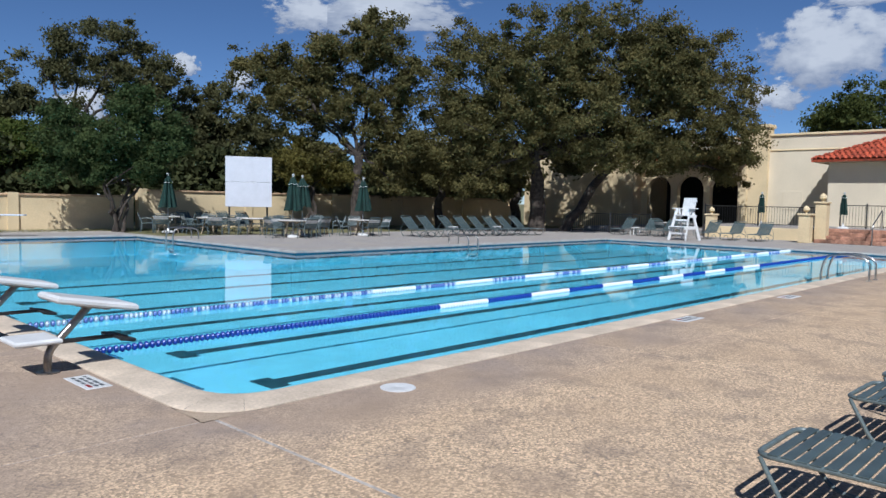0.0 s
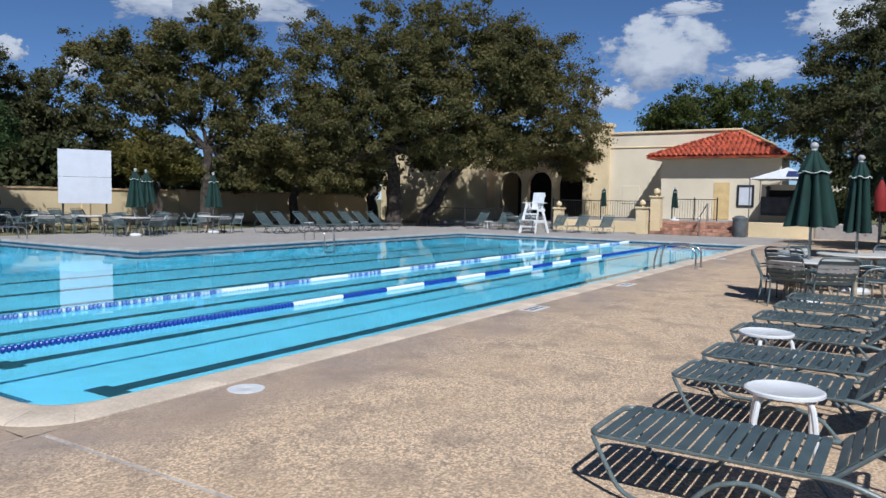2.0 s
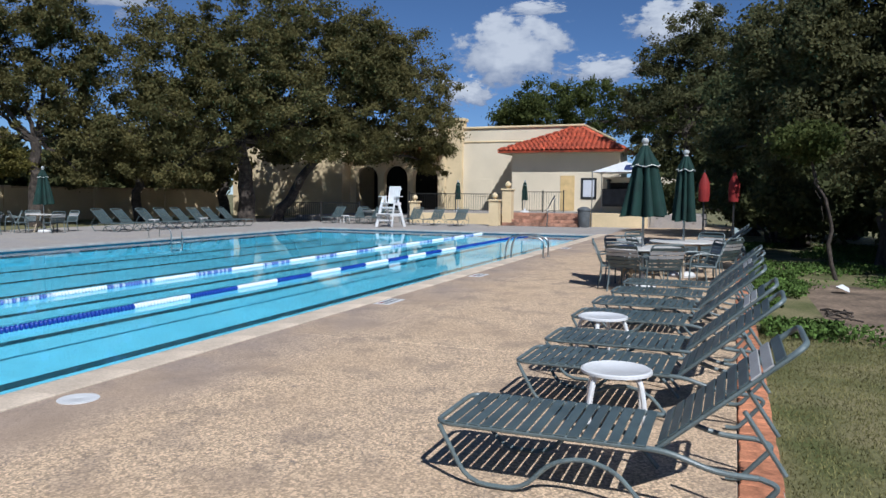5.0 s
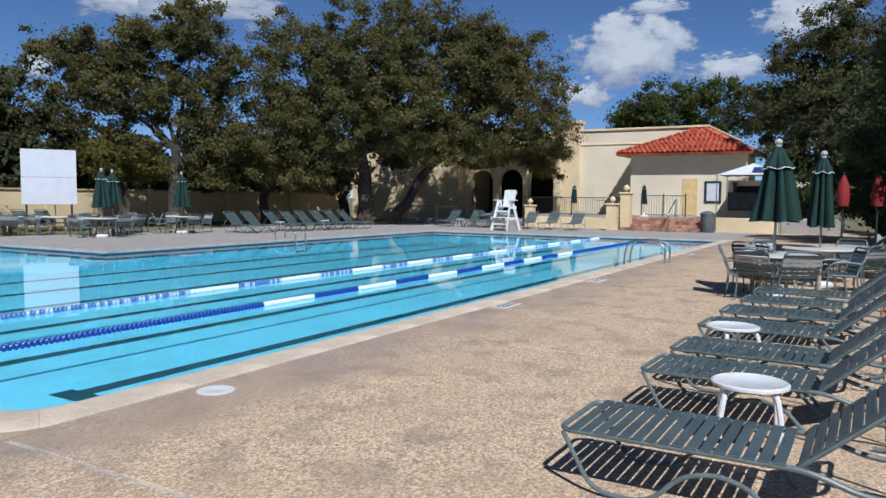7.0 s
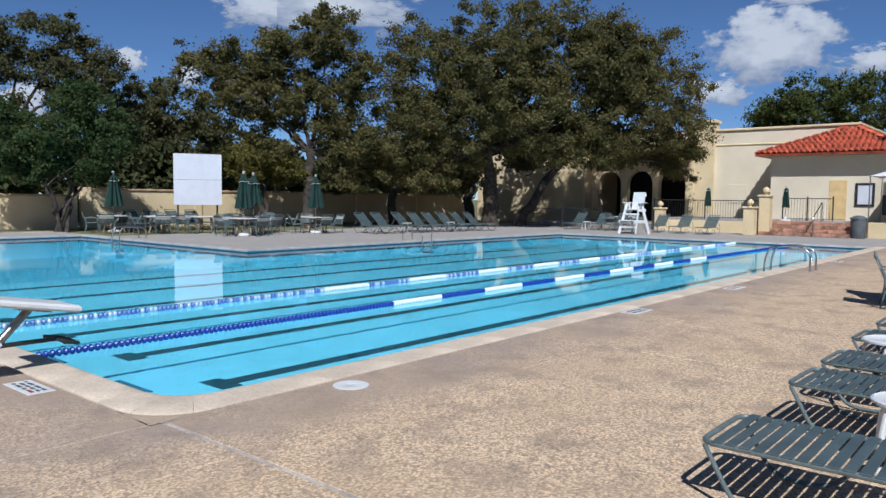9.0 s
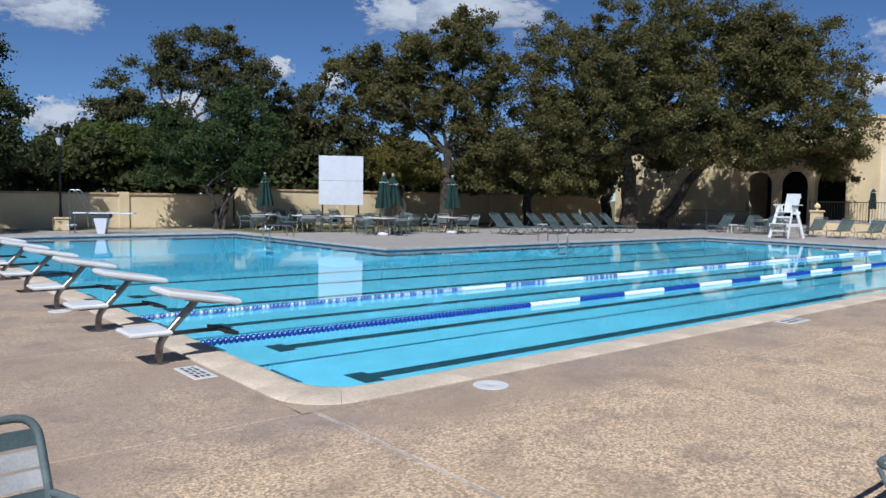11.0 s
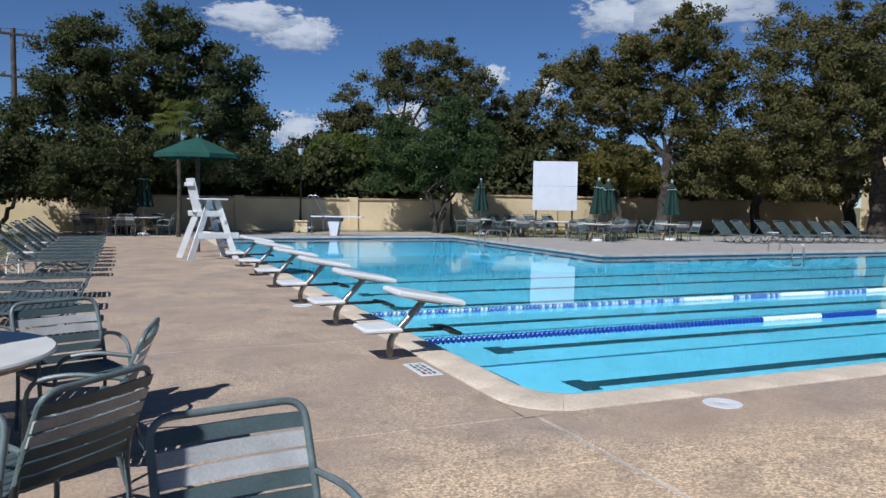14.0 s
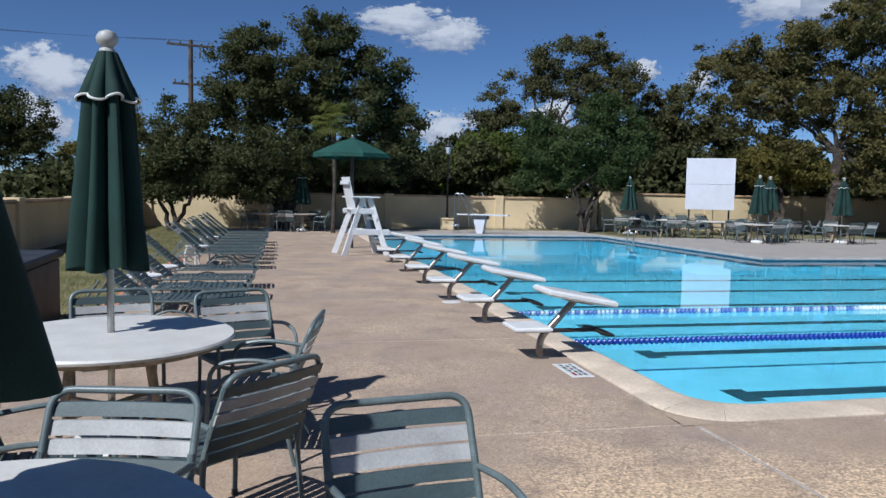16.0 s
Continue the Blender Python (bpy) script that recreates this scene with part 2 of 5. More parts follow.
def water_material():
    m = bpy.data.materials.new("pool_water")
    m.use_nodes = True
    n, l = m.node_tree.nodes, m.node_tree.links
    n.remove(n["Principled BSDF"])
    co = n.new("ShaderNodeTexCoord")
    hs = []
    for sc, d in ((1.1, 2.0), (4.5, 2.0)):
        t = n.new("ShaderNodeTexNoise")
        t.inputs["Scale"].default_value, t.inputs["Detail"].default_value = sc, d
        l.new(co.outputs["Object"], t.inputs["Vector"])
        hs.append(t.outputs["Fac"])
    add = n.new("ShaderNodeMath")
    add.operation = "MULTIPLY_ADD"
    add.inputs[1].default_value = 0.35
    l.new(hs[1], add.inputs[0]), l.new(hs[0], add.inputs[2])
    bp = n.new("ShaderNodeBump")
    bp.inputs["Strength"].default_value, bp.inputs["Distance"].default_value = 0.10, 0.02
    l.new(add.outputs[0], bp.inputs["Height"])
    fr = n.new("ShaderNodeFresnel")
    fr.inputs["IOR"].default_value = 1.33
    tp = n.new("ShaderNodeBsdfTransparent")
    tp.inputs[0].default_value = (0.80, 0.96, 0.99, 1)
    gl = n.new("ShaderNodeBsdfGlossy")
    gl.inputs["Roughness"].default_value = 0.015
    l.new(bp.outputs[0], gl.inputs["Normal"])
    l.new(bp.outputs[0], fr.inputs["Normal"])
    mx = n.new("ShaderNodeMixShader")
    l.new(fr.outputs[0], mx.inputs[0]), l.new(tp.outputs[0], mx.inputs[1]), l.new(gl.outputs[0], mx.inputs[2])
    l.new(mx.outputs[0], n["Material Output"].inputs[0])
    return m


M_WATER = water_material()


# ================= building helpers =================
class Geo:
    """Vertices and faces of one part, gathered before they become a mesh."""

    def __init__(self):
        self.v, self.f = [], []

    def box(self, x0, x1, y0, y1, z0, z1, bev=0.0, m=None):
        b = bev
        if b <= 0:
            p = [(x, y, z) for z in (z0, z1) for x, y in ((x0, y0), (x1, y0), (x1, y1), (x0, y1))]
            q = [(0, 3, 2, 1), (4, 5, 6, 7), (0, 1, 5, 4), (1, 2, 6, 5), (2, 3, 7, 6), (3, 0, 4, 7)]
        else:
            p, q = [], []
            for z, k in ((z0, b), (z0 + b, 0), (z1 - b, 0), (z1, b)):
                p += [(x0 + k, y0 + k, z), (x1 - k, y0 + k, z), (x1 - k, y1 - k, z), (x0 + k, y1 - k, z)]
            q = [(0, 3, 2, 1), (12, 13, 14, 15)]
            for r in range(3):
                q += [(r * 4 + i, r * 4 + (i + 1) % 4, r * 4 + 4 + (i + 1) % 4, r * 4 + 4 + i) for i in range(4)]
        return self.add(p, q, m)

    def add(self, p, q, m=None):
        k = len(self.v)
        if m is not None:
            p = [tuple(m @ Vector(c)) for c in p]
        self.v += [tuple(c) for c in p]
        self.f += [tuple(k + i for i in c) for c in q]
        return self

    def tube(self, pts, r, n=8, closed=False, m=None):
        pts = [Vector(c) for c in pts]
        rad = r if isinstance(r, (list, tuple)) else [r] * len(pts)
        rings, up = [], None
        for i, c in enumerate(pts):
            a = pts[i - 1] if i else (pts[-1] if closed else c)
            b = pts[(i + 1) % len(pts)] if (closed or i + 1 < len(pts)) else c
            d = (b - a).normalized()
            if up is None:
                up = d.orthogonal().normalized()
            up = (up - d * up.dot(d))
            up = up.normalized() if up.length > 1e-5 else d.orthogonal().normalized()
            s = d.cross(up)
            rings.append([c + (up * math.cos(2 * math.pi * k / n) + s * math.sin(2 * math.pi * k / n)) * rad[i] for k in range(n)])
        p = [c for ring in rings for c in ring]
        q = []
        for i in range(len(pts) if closed else len(pts) - 1):
            j = (i + 1) % len(pts)
            q += [(i * n + k, i * n + (k + 1) % n, j * n + (k + 1) % n, j * n + k) for k in range(n)]
        if not closed:
            q += [tuple(range(n - 1, -1, -1)), tuple(range(len(p) - n, len(p)))]
        return self.add(p, q, m)

    def lathe(self, profile, n=24, m=None):
        p, q = [], []
        for r, z in profile:
            p += [(r * math.cos(2 * math.pi * k / n), r * math.sin(2 * math.pi * k / n), z) for k in range(n)]
        for i in range(len(profile) - 1):
            q += [(i * n + k, i * n + (k + 1) % n, (i + 1) * n + (k + 1) % n, (i + 1) * n + k) for k in range(n)]
        q += [tuple(range(n - 1, -1, -1)), tuple(range(len(p) - n, len(p)))]
        return self.add(p, q, m)

    def mesh(self, name, material, smooth=True):
        me = bpy.data.meshes.new(name)
        me.from_pydata(self.v, [], self.f)
        me.materials.append(material)
        if smooth:
            me.shade_smooth()
            me.set_sharp_from_angle(angle=radians(38))
        return me


def part(name, geo, material, parent=None, label="", smooth=True):
    ob = new(name, geo.mesh(name, material, smooth) if isinstance(geo, Geo) else geo)
    if parent is not None:
        ob.parent = parent
    if label:
        ob["label"] = label
    return ob


def thing(name, label, category, group="", m=None):
    ob = tagged(new(name), label, category, group)
    ob.empty_display_size = 0.1
    if m is not None:
        ob.matrix_basis = m
    return ob


def structure(name, geo, material, label, smooth=True):
    return tagged(part(name, geo, material, None, "", smooth), label, name.rstrip("_0123456789").replace("_", " "), kind="structure")


def rounded(pts, r, n=4):
    """A path with its inner corners rounded off."""
    pts = [Vector(p) for p in pts]
    out = [pts[0]]
    for a, b, c in zip(pts, pts[1:], pts[2:]):
        k = min(r, (a - b).length * 0.45, (c - b).length * 0.45)
        p, q = b + (a - b).normalized() * k, b + (c - b).normalized() * k
        for i in range(n + 1):
            u = i / n
            out.append(p * (1 - u) ** 2 + b * 2 * u * (1 - u) + q * u * u)
    return out + [pts[-1]]


# ================= ground, pool, decks =================
WX0, WX1, WY0, WY1 = 0.72, 29.8, -1.92, 12.0      # water of the long pool
DX1, DY1 = 11.25, 23.4                            # diving well beyond it
COP = 0.42
WATER_Z = -0.095
FLOOR_Z, DEEP_Z = -0.50, -0.85

g = Geo()
# one sheet with the pool left out
R = [(-900, -900, 900, -7.78), (-900, -7.78, -4.9, 900), (-4.9, 29.0, 900, 900), (42.0, -7.78, 900, 29.0), (11.7, 22.0, 42.0, 29.0)]
for x0, y0, x1, y1 in R:
    g.add([(x0, y0, -0.03), (x1, y0, -0.03), (x1, y1, -0.03), (x0, y1, -0.03)], [(0, 1, 2, 3)])
structure("ground", g, M_LAWN, "dry lawn and soil round the pool terrace")


def slab(name, x0, x1, y0, y1, material, label):
    return structure(name, Geo().box(x0, x1, y0, y1, -0.35, 0, 0.008), material, label)


J = 0.005
cx0, cx1, cy0, cy1 = WX0 - COP, WX1 + COP, WY0 - COP, WY1 + COP
corner = 0.42
# decks: joints are gaps over a lower bed
structure("deck_bed", Geo().box(-4.9, 42, -7.53, cy0 - 0.02, -0.4, -0.006).box(-4.9, cx0 - 0.02, cy0, 29, -0.4, -0.006).box(cx1 + 0.02, 42, cy0, 22, -0.4, -0.006)
          .box(cx0, DX1 + COP, DY1 + COP + 0.02, 29, -0.4, -0.006).box(DX1 + COP + 0.02, cx1, cy1 + 0.02, 22, -0.4, -0.006).box(cx0 - 0.3, cx0 + 0.7, cy0 - 0.3, cy0 + 0.1, -0.4, -0.005), M_JOINT, "pale joint filler under the concrete deck")
n = 0
for x0, x1 in ((-4.9, 0.38), (0.40, 5.2), (5.2, 10.0), (10.0, 14.8), (14.8, 19.6), (19.6, 24.4), (24.4, 30.2), (30.2, 36), (36, 42)):
    n += 1
    slab("deck_%d" % n, x0 + J, x1 - J, -7.53, -3.35, M_AGG, "exposed-aggregate concrete deck slab")
    slab("deck_%d" % (n + 20), x0 + J, x1 - J, -3.35 + 0.004, cy0 - 0.004, M_AGG, "worn concrete deck beside the pool coping")
for i, (y0, y1) in enumerate(((-2.335, 1.0), (1.0, 4.3), (4.3, 7.6), (7.6, 10.9), (10.9, 14.2), (14.2, 18.6), (18.6, 23.8), (23.8, 29))):
    slab("deck_%d" % (40 + i), -4.9, cx0 - 0.004, y0 + J, y1 - J, M_AGG, "worn concrete deck slab behind the starting blocks")
slab("deck_50", cx1 + 0.004, 42, cy0, 22, M_FARDECK, "grey concrete deck at the far end")
slab("deck_51", DX1 + COP + 0.004, cx1, cy1 + 0.004, 22, M_FARDECK, "grey concrete deck with tables")
slab("deck_52", cx0, DX1 + COP, DY1 + COP + 0.004, 26.5, M_FARDECK, "grey concrete deck behind the diving well")

# basin
g = Geo()
g.box(WX0, WX1, WY0, WY1, FLOOR_Z - 0.1, FLOOR_Z)
structure("pool_floor", g, M_PLASTER, "pale blue plaster floor of the pool")
g = Geo().box(WX0, DX1, WY1, DY1, DEEP_Z - 0.1, DEEP_Z)
structure("pool_floor_deep", g, M_DEEP, "deeper blue plaster floor of the diving well")
g = Geo()
W = 0.1
for x0, x1, y0, y1 in ((WX0 - W, WX0, WY0, DY1), (WX0 - W, WX1 + W, WY0 - W, WY0), (WX1, WX1 + W, WY0, WY1), (DX1, WX1 + W, WY1, WY1 + W), (DX1, DX1 + W, WY1 + W, DY1), (WX0 - W, DX1 + W, DY1, DY1 + W)):
    g.box(x0, x1, y0, y1, DEEP_Z - 0.1, -0.26)
g.box(WX0, DX1, WY1 - 0.05, WY1, DEEP_Z, FLOOR_Z)
structure("pool_wall", g, M_PLASTER, "pale blue plaster walls of the pool")
g = Geo()
W = 0.09
for x0, x1, y0, y1 in ((WX0 - W, WX0 + .004, WY0, DY1), (WX0 - W, WX1 + W, WY0 - W, WY0 + .004), (WX1 - .004, WX1 + W, WY0, WY1), (DX1, WX1 + W, WY1 - .004, WY1 + W), (DX1 - .004, DX1 + W, WY1 + W, DY1), (WX0 - W, DX1 + W, DY1 - .004, DY1 + W)):
    g.box(x0, x1, y0, y1, -0.26, -0.05)
structure("waterline_band", g, M_BAND, "dark blue tile band at the waterline")
# rounded near corner, filled so that the water bends round it
g = Geo()
arc = [(WX0 + corner - corner * math.cos(a), WY0 + corner - corner * math.sin(a)) for a in [i * math.pi / 16 for i in range(9)]]
for (ax, ay), (bx, by) in zip(arc, arc[1:]):
    g.add([(WX0 - .05, WY0 - .05, -0.05), (ax, ay, -0.05), (bx, by, -0.05), (ax, ay, -1), (bx, by, -1)], [(0, 2, 1), (1, 2, 4, 3)])
structure("pool_corner", g, M_BAND, "rounded tiled corner of the pool")
water = structure("water", Geo().add([(WX0 - .02, WY0 - .02, WATER_Z), (WX1 + .02, WY0 - .02, WATER_Z), (WX1 + .02, WY1 + .02, WATER_Z), (DX1 + .02, WY1 + .02, WATER_Z), (DX1 + .02, DY1 + .02, WATER_Z), (WX0 - .02, DY1 + .02, WATER_Z)],
        [(0, 1, 2, 3, 4, 5)]), M_WATER, "clear blue pool water, nearly still")

# lane markings: a dark stripe with a cross bar at each end
LANE = 2.13
for k in range(6):
    y = k * LANE
    g = Geo().box(2.55, 27.6, y - 0.12, y + 0.12, FLOOR_Z, FLOOR_Z + 0.005)
    g.box(2.28, 2.55, y - 0.24, y + 0.24, FLOOR_Z, FLOOR_Z + 0.005).box(27.6, 27.87, y - 0.24, y + 0.24, FLOOR_Z, FLOOR_Z + 0.005)
    structure("lane_marking_%d" % (k + 1), g, M_LINE, "dark tile lane stripe with cross ends")

    # starting block's shadow painted as a flat patch in the waterline tile colour
    structure("lane_end_mark_%d" % (k + 1), Geo().box(1.5, 1.72, y + 0.24, y + 1.0, FLOOR_Z, FLOOR_Z + 0.005), M_BAND, "dark blue patch painted for a starting block's shadow, pool floor")


# ================= plants =================
def leaf_mesh(name, centres, normals_bias, size, rng, material, aspect=0.55):
    """Many small four-cornered leaves, each turned its own way."""
    n = len(centres)
    a = rng.normal(size=(n, 3))
    a /= np.linalg.norm(a, axis=1)[:, None]
    b = rng.normal(size=(n, 3)) + normals_bias
    b -= a * (a * b).sum(1)[:, None]
    b /= np.linalg.norm(b, axis=1)[:, None] + 1e-9
    s = size * rng.uniform(0.6, 1.35, n)[:, None]
    v = np.empty((n, 4, 3))
    v[:, 0], v[:, 2] = centres - a * s, centres + a * s
    v[:, 1], v[:, 3] = centres - b * s * aspect, centres + b * s * aspect
    me = bpy.data.meshes.new(name)
    me.vertices.add(4 * n)
    me.vertices.foreach_set("co", v.astype(np.float32).ravel())
    me.loops.add(4 * n)
    me.loops.foreach_set("vertex_index", np.arange(4 * n, dtype=np.int32))
    me.polygons.add(n)
    me.polygons.foreach_set("loop_start", np.arange(0, 4 * n, 4, dtype=np.int32))
    me.materials.append(material)
    me.update()
    me.validate()
    return me


def limb(g, a, b, r0, r1, rng, wob=0.12, n=6, k=5):
    a, b = Vector(a), Vector(b)
    L = (b - a).length
    pts, rad = [], []
    for i in range(k + 1):
        u = i / k
        w = Vector(rng.normal(size=3)) * wob * L * math.sin(math.pi * u) * 0.4
        p = a.lerp(b, u) + w + Vector((0, 0, 0.06 * L * math.sin(math.pi * u)))
        pts.append(p), rad.append(r0 + (r1 - r0) * u)
    g.tube(pts, rad, n)
    return pts


def tree(label, base, fork, lobes, leaves, size, material, seed, trunk_r=0.28, clump=0.45, gap=0.3, stems=1, category="tree"):
    """A tapered trunk, limbs to each lobe of the crown, and leaves in many small loose sprays with gaps between.
    lobes: centre and half sizes. gap: how much stays closed (lower: more sky between the sprays)."""
    rng = np.random.default_rng(seed)
    ob = thing("tree", label, category, m=Matrix.Translation((base[0], base[1], -0.03)))
    B = np.array([base[0], base[1], -0.03])
    g = Geo()
    top = Vector((fork[0] - base[0], fork[1] - base[1], fork[2]))
    feet = []
    for s in range(stems):
        off = Vector((rng.uniform(-1, 1), rng.uniform(-1, 1), 0)) * (0.22 if stems > 1 else 0)
        spread = Vector((rng.uniform(-1, 1), rng.uniform(-1, 1), 0)) * (0.9 if stems > 1 else 0)
        pts = limb(g, off - Vector((0, 0, 0.1)), top + spread, trunk_r * 1.3, trunk_r * 0.72, rng, 0.08, 9, 8)
        feet.append(pts[-1])
    cs = []
    for l in lobes:
        c, h = np.array(l[:3]) - B, np.array(l[3:6])
        mid = Vector(c - np.array([0, 0, h[2] * 0.3]))
        src = feet[int(rng.integers(len(feet)))]
        limb(g, src, mid, trunk_r * 0.42, trunk_r * 0.12, rng, 0.1, 6, 7)
        k = max(12, int(1.7 * (h[0] * h[1] + h[0] * h[2] + h[1] * h[2]) / (clump * clump)))
        d = rng.normal(size=(k, 3))
        d /= np.linalg.norm(d, axis=1)[:, None]
        rad = rng.uniform(0.12, 1.0, k) ** 0.5
        rad *= [1 + 0.3 * noise.noise(Vector(v) * 2.6 + Vector((seed, 0, c[0]))) for v in d]
        rad = np.minimum(rad, 1.1)
        q = c + d * h * rad[:, None]
        keep = [noise.noise(Vector(p) * (0.34 / clump) + Vector((0, seed, 0))) > -gap for p in q]
        q = q[np.array(keep)]
        for j in range(0, len(q), 16):
            limb(g, mid, q[j], trunk_r * 0.1, 0.012, rng, 0.2, 4, 4)
        cs.append(q)
    part("trunk", g, M_BARK, ob, "rough grey-brown bark")
    cs = np.vstack(cs)
    cnt = rng.multinomial(leaves, rng.dirichlet(np.full(len(cs), 3.0)))
    cen = np.repeat(cs, cnt, axis=0)
    rr = clump * rng.uniform(0.5, 1.2, len(cs))
    d = rng.normal(size=(leaves, 3)) * np.array([0.5, 0.5, 0.33])
    d *= np.where(rng.random(leaves) < 0.1, 1.7, 1.0)[:, None]
    pts = cen + d * np.repeat(rr, cnt)[:, None]
    pts[:, 2] = np.maximum(pts[:, 2], 0.25)
    part("crown", leaf_mesh("crown", pts, np.array([0, 0, 0.0]), size, rng, material), material, ob)
    return ob


def blades(name, label, region, count, height, material, seed, flat=False):
    rng = np.random.default_rng(seed)
    x0, x1, y0, y1 = region
    c = np.stack([rng.uniform(x0, x1, count), rng.uniform(y0, y1, count), np.full(count, -0.03)], 1)
    if flat:
        keep = np.array([noise.noise(Vector((p[0] * 0.5, p[1] * 0.5, 3.0))) > -0.12 for p in c])
        keep &= ((c[:, 0] - 10.6) / 3.1) ** 2 + ((c[:, 1] + 9.75) / 1.35) ** 2 > rng.uniform(0.75, 1.15, len(c))
        c = c[keep]
        c[:, 2] += rng.uniform(0.02, 0.16, len(c))
        me = leaf_mesh(name, c, np.array([0, 0, 0.0]), height, rng, material, 0.7)
    else:
        n = len(c)
        h = height * rng.uniform(0.5, 1.3, n)
        ang = rng.uniform(0, 2 * math.pi, n)
        w = 0.004
        lean = rng.normal(size=(n, 2)) * 0.5
        v = np.empty((n, 3, 3))
        dx = np.stack([np.cos(ang) * w, np.sin(ang) * w, np.zeros(n)], 1)
        v[:, 0], v[:, 1] = c - dx, c + dx
        v[:, 2] = c + np.stack([lean[:, 0] * h, lean[:, 1] * h, h], 1)
        me = bpy.data.meshes.new(name)
        me.vertices.add(3 * n)
        me.vertices.foreach_set("co", v.astype(np.float32).ravel())
        me.loops.add(3 * n)
        me.loops.foreach_set("vertex_index", np.arange(3 * n, dtype=np.int32))
        me.polygons.add(n)
        me.polygons.foreach_set("loop_start", np.arange(0, 3 * n, 3, dtype=np.int32))
        me.materials.append(material)
        me.update()
    return tagged(new(name, me), label, name.replace("_", " "), kind="stuff")


blades("grass", "short patchy lawn beside the brick edging", (-2.5, 7.8, -12.5, -7.8), 110000, 0.026, M_GRASS, 1)
blades("grass", "short dry lawn behind the sun loungers", (-9, -5.25, -2, 28), 40000, 0.06, M_GRASS, 2)
blades("grass", "grass strip along the garden wall", (-4.8, 40, 27.0, 28.9), 30000, 0.12, M_GRASS, 3)
blades("ground_cover", "low bright green ground cover under the trees", (7.2, 26, -13, -7.85), 60000, 0.028, M_COVER, 4, True)
blades("ground_cover", "low green ground cover beside the brick edging", (7.4, 15, -8.75, -7.82), 14000, 0.028, M_COVER, 5, True)
g = Geo()
rim = [(10.6 + math.cos(a) * (3.0 + 0.5 * math.sin(3 * a)), -9.75 + math.sin(a) * (1.35 + 0.3 * math.cos(2 * a)), -0.027) for a in [i * math.pi / 14 for i in range(28)]]
g.add([(10.6, -9.75, -0.012)] + rim, [(0, i + 1, (i + 1) % 28 + 1) for i in range(28)])
structure("soil_bed", g, M_SOIL, "bare brown soil patch in the planting")

ob = thing("dead_branches", "small heap of dry brown sticks on bare soil", "sticks", m=Matrix.Translation((9.0, -8.85, 0.0)))
rs = random.Random(8)
for i in range(14):
    a, q = rs.uniform(0, 6.28), Vector((rs.uniform(-.3, .3), rs.uniform(-.16, .16), 0.03 + 0.006 * i))
    d = Vector((math.cos(a), math.sin(a) * 0.6, rs.uniform(-.1, .2))) * rs.uniform(.12, .32)
    part("stick", Geo().tube([q - d, q + Vector((0, 0, .02)), q + d], [0.014, 0.012, 0.005], 5), M_BARK, ob)
ob = thing("scrap_of_paper", "crumpled white scrap lying on the soil bed", "litter", m=Matrix.Translation((12.4, -9.3, 0.02)))
part("sheet", Geo().add([(-.14, -.1, 0), (.12, -.12, .05), (.15, .08, .02), (-.1, .12, .09), (0, 0, .12)], [(0, 1, 4), (1, 2, 4), (2, 3, 4), (3, 0, 4)]), M_WHITE, ob, smooth=False)

# live oaks and their neighbours
tree("broad live oak with olive foliage beside the building", (33.9, 19.2), (33.7, 19.5, 4.8),
     [(29.4, 20.1, 8.4, 3.2, 3.0, 3.4), (31.5, 17.5, 9.7, 4.2, 3.2, 3.0), (35.2, 15.5, 10.2, 4.4, 3.3, 3.0), (37.9, 13.7, 10.4, 3.2, 2.6, 2.6), (38.5, 13.8, 7.1, 4.3, 3.3, 3.0), (33.7, 16.0, 6.9, 4.6, 3.2, 2.5), (30.4, 18.9, 5.7, 3.9, 2.8, 2.4), (28.3, 21.3, 5.1, 2.6, 2.4, 2.8), (29.1, 20.5, 3.2, 3.1, 1.9, 1.2), (34.3, 15.1, 4.6, 2.5, 1.6, 1.0), (38.4, 13.8, 4.5, 3.4, 2.0, 1.1), (41.5, 12.0, 8.2, 3.7, 3.3, 3.7), (42.8, 11.6, 5.5, 2.6, 2.1, 2.1), (43.9, 11.4, 4.0, 1.7, 1.2, 1.0), (42.1, 13.1, 4.4, 2.3, 1.4, 0.9)],
     230000, 0.085, M_OAK, 11, 0.42, 0.5, 0.25, 1)
tree("leaning live oak stem with olive foliage near the arcade", (35.6, 18.5), (39.4, 16.3, 5.4),
     [(37.9, 12.6, 9.0, 2.4, 1.9, 1.7), (37.8, 14.9, 5.7, 1.8, 1.3, 1.1)],
     16000, 0.095, M_OAK, 12, 0.26, 0.5, 0.3, 1)
tree("tall oak with brownish-green crown before the wall", (23.8, 24.2), (23.9, 24.2, 4.2),
     [(20.2, 26.9, 8.6, 2.3, 1.7, 1.3), (21.4, 26.1, 6.8, 2.7, 2.2, 1.9), (23.1, 24.8, 9.0, 2.5, 2.0, 1.7), (24.7, 23.4, 10.4, 2.3, 1.8, 1.6), (25.4, 22.8, 8.3, 1.7, 1.7, 1.9), (24.3, 23.8, 6.4, 2.7, 2.0, 1.6), (22.1, 25.5, 4.4, 1.7, 1.4, 1.1), (25.6, 22.6, 4.6, 1.7, 1.7, 1.7), (25.2, 23.0, 3.0, 1.3, 1.0, 0.8)],
     84000, 0.085, M_OAK, 13, 0.3, 0.46, 0.22, 1)
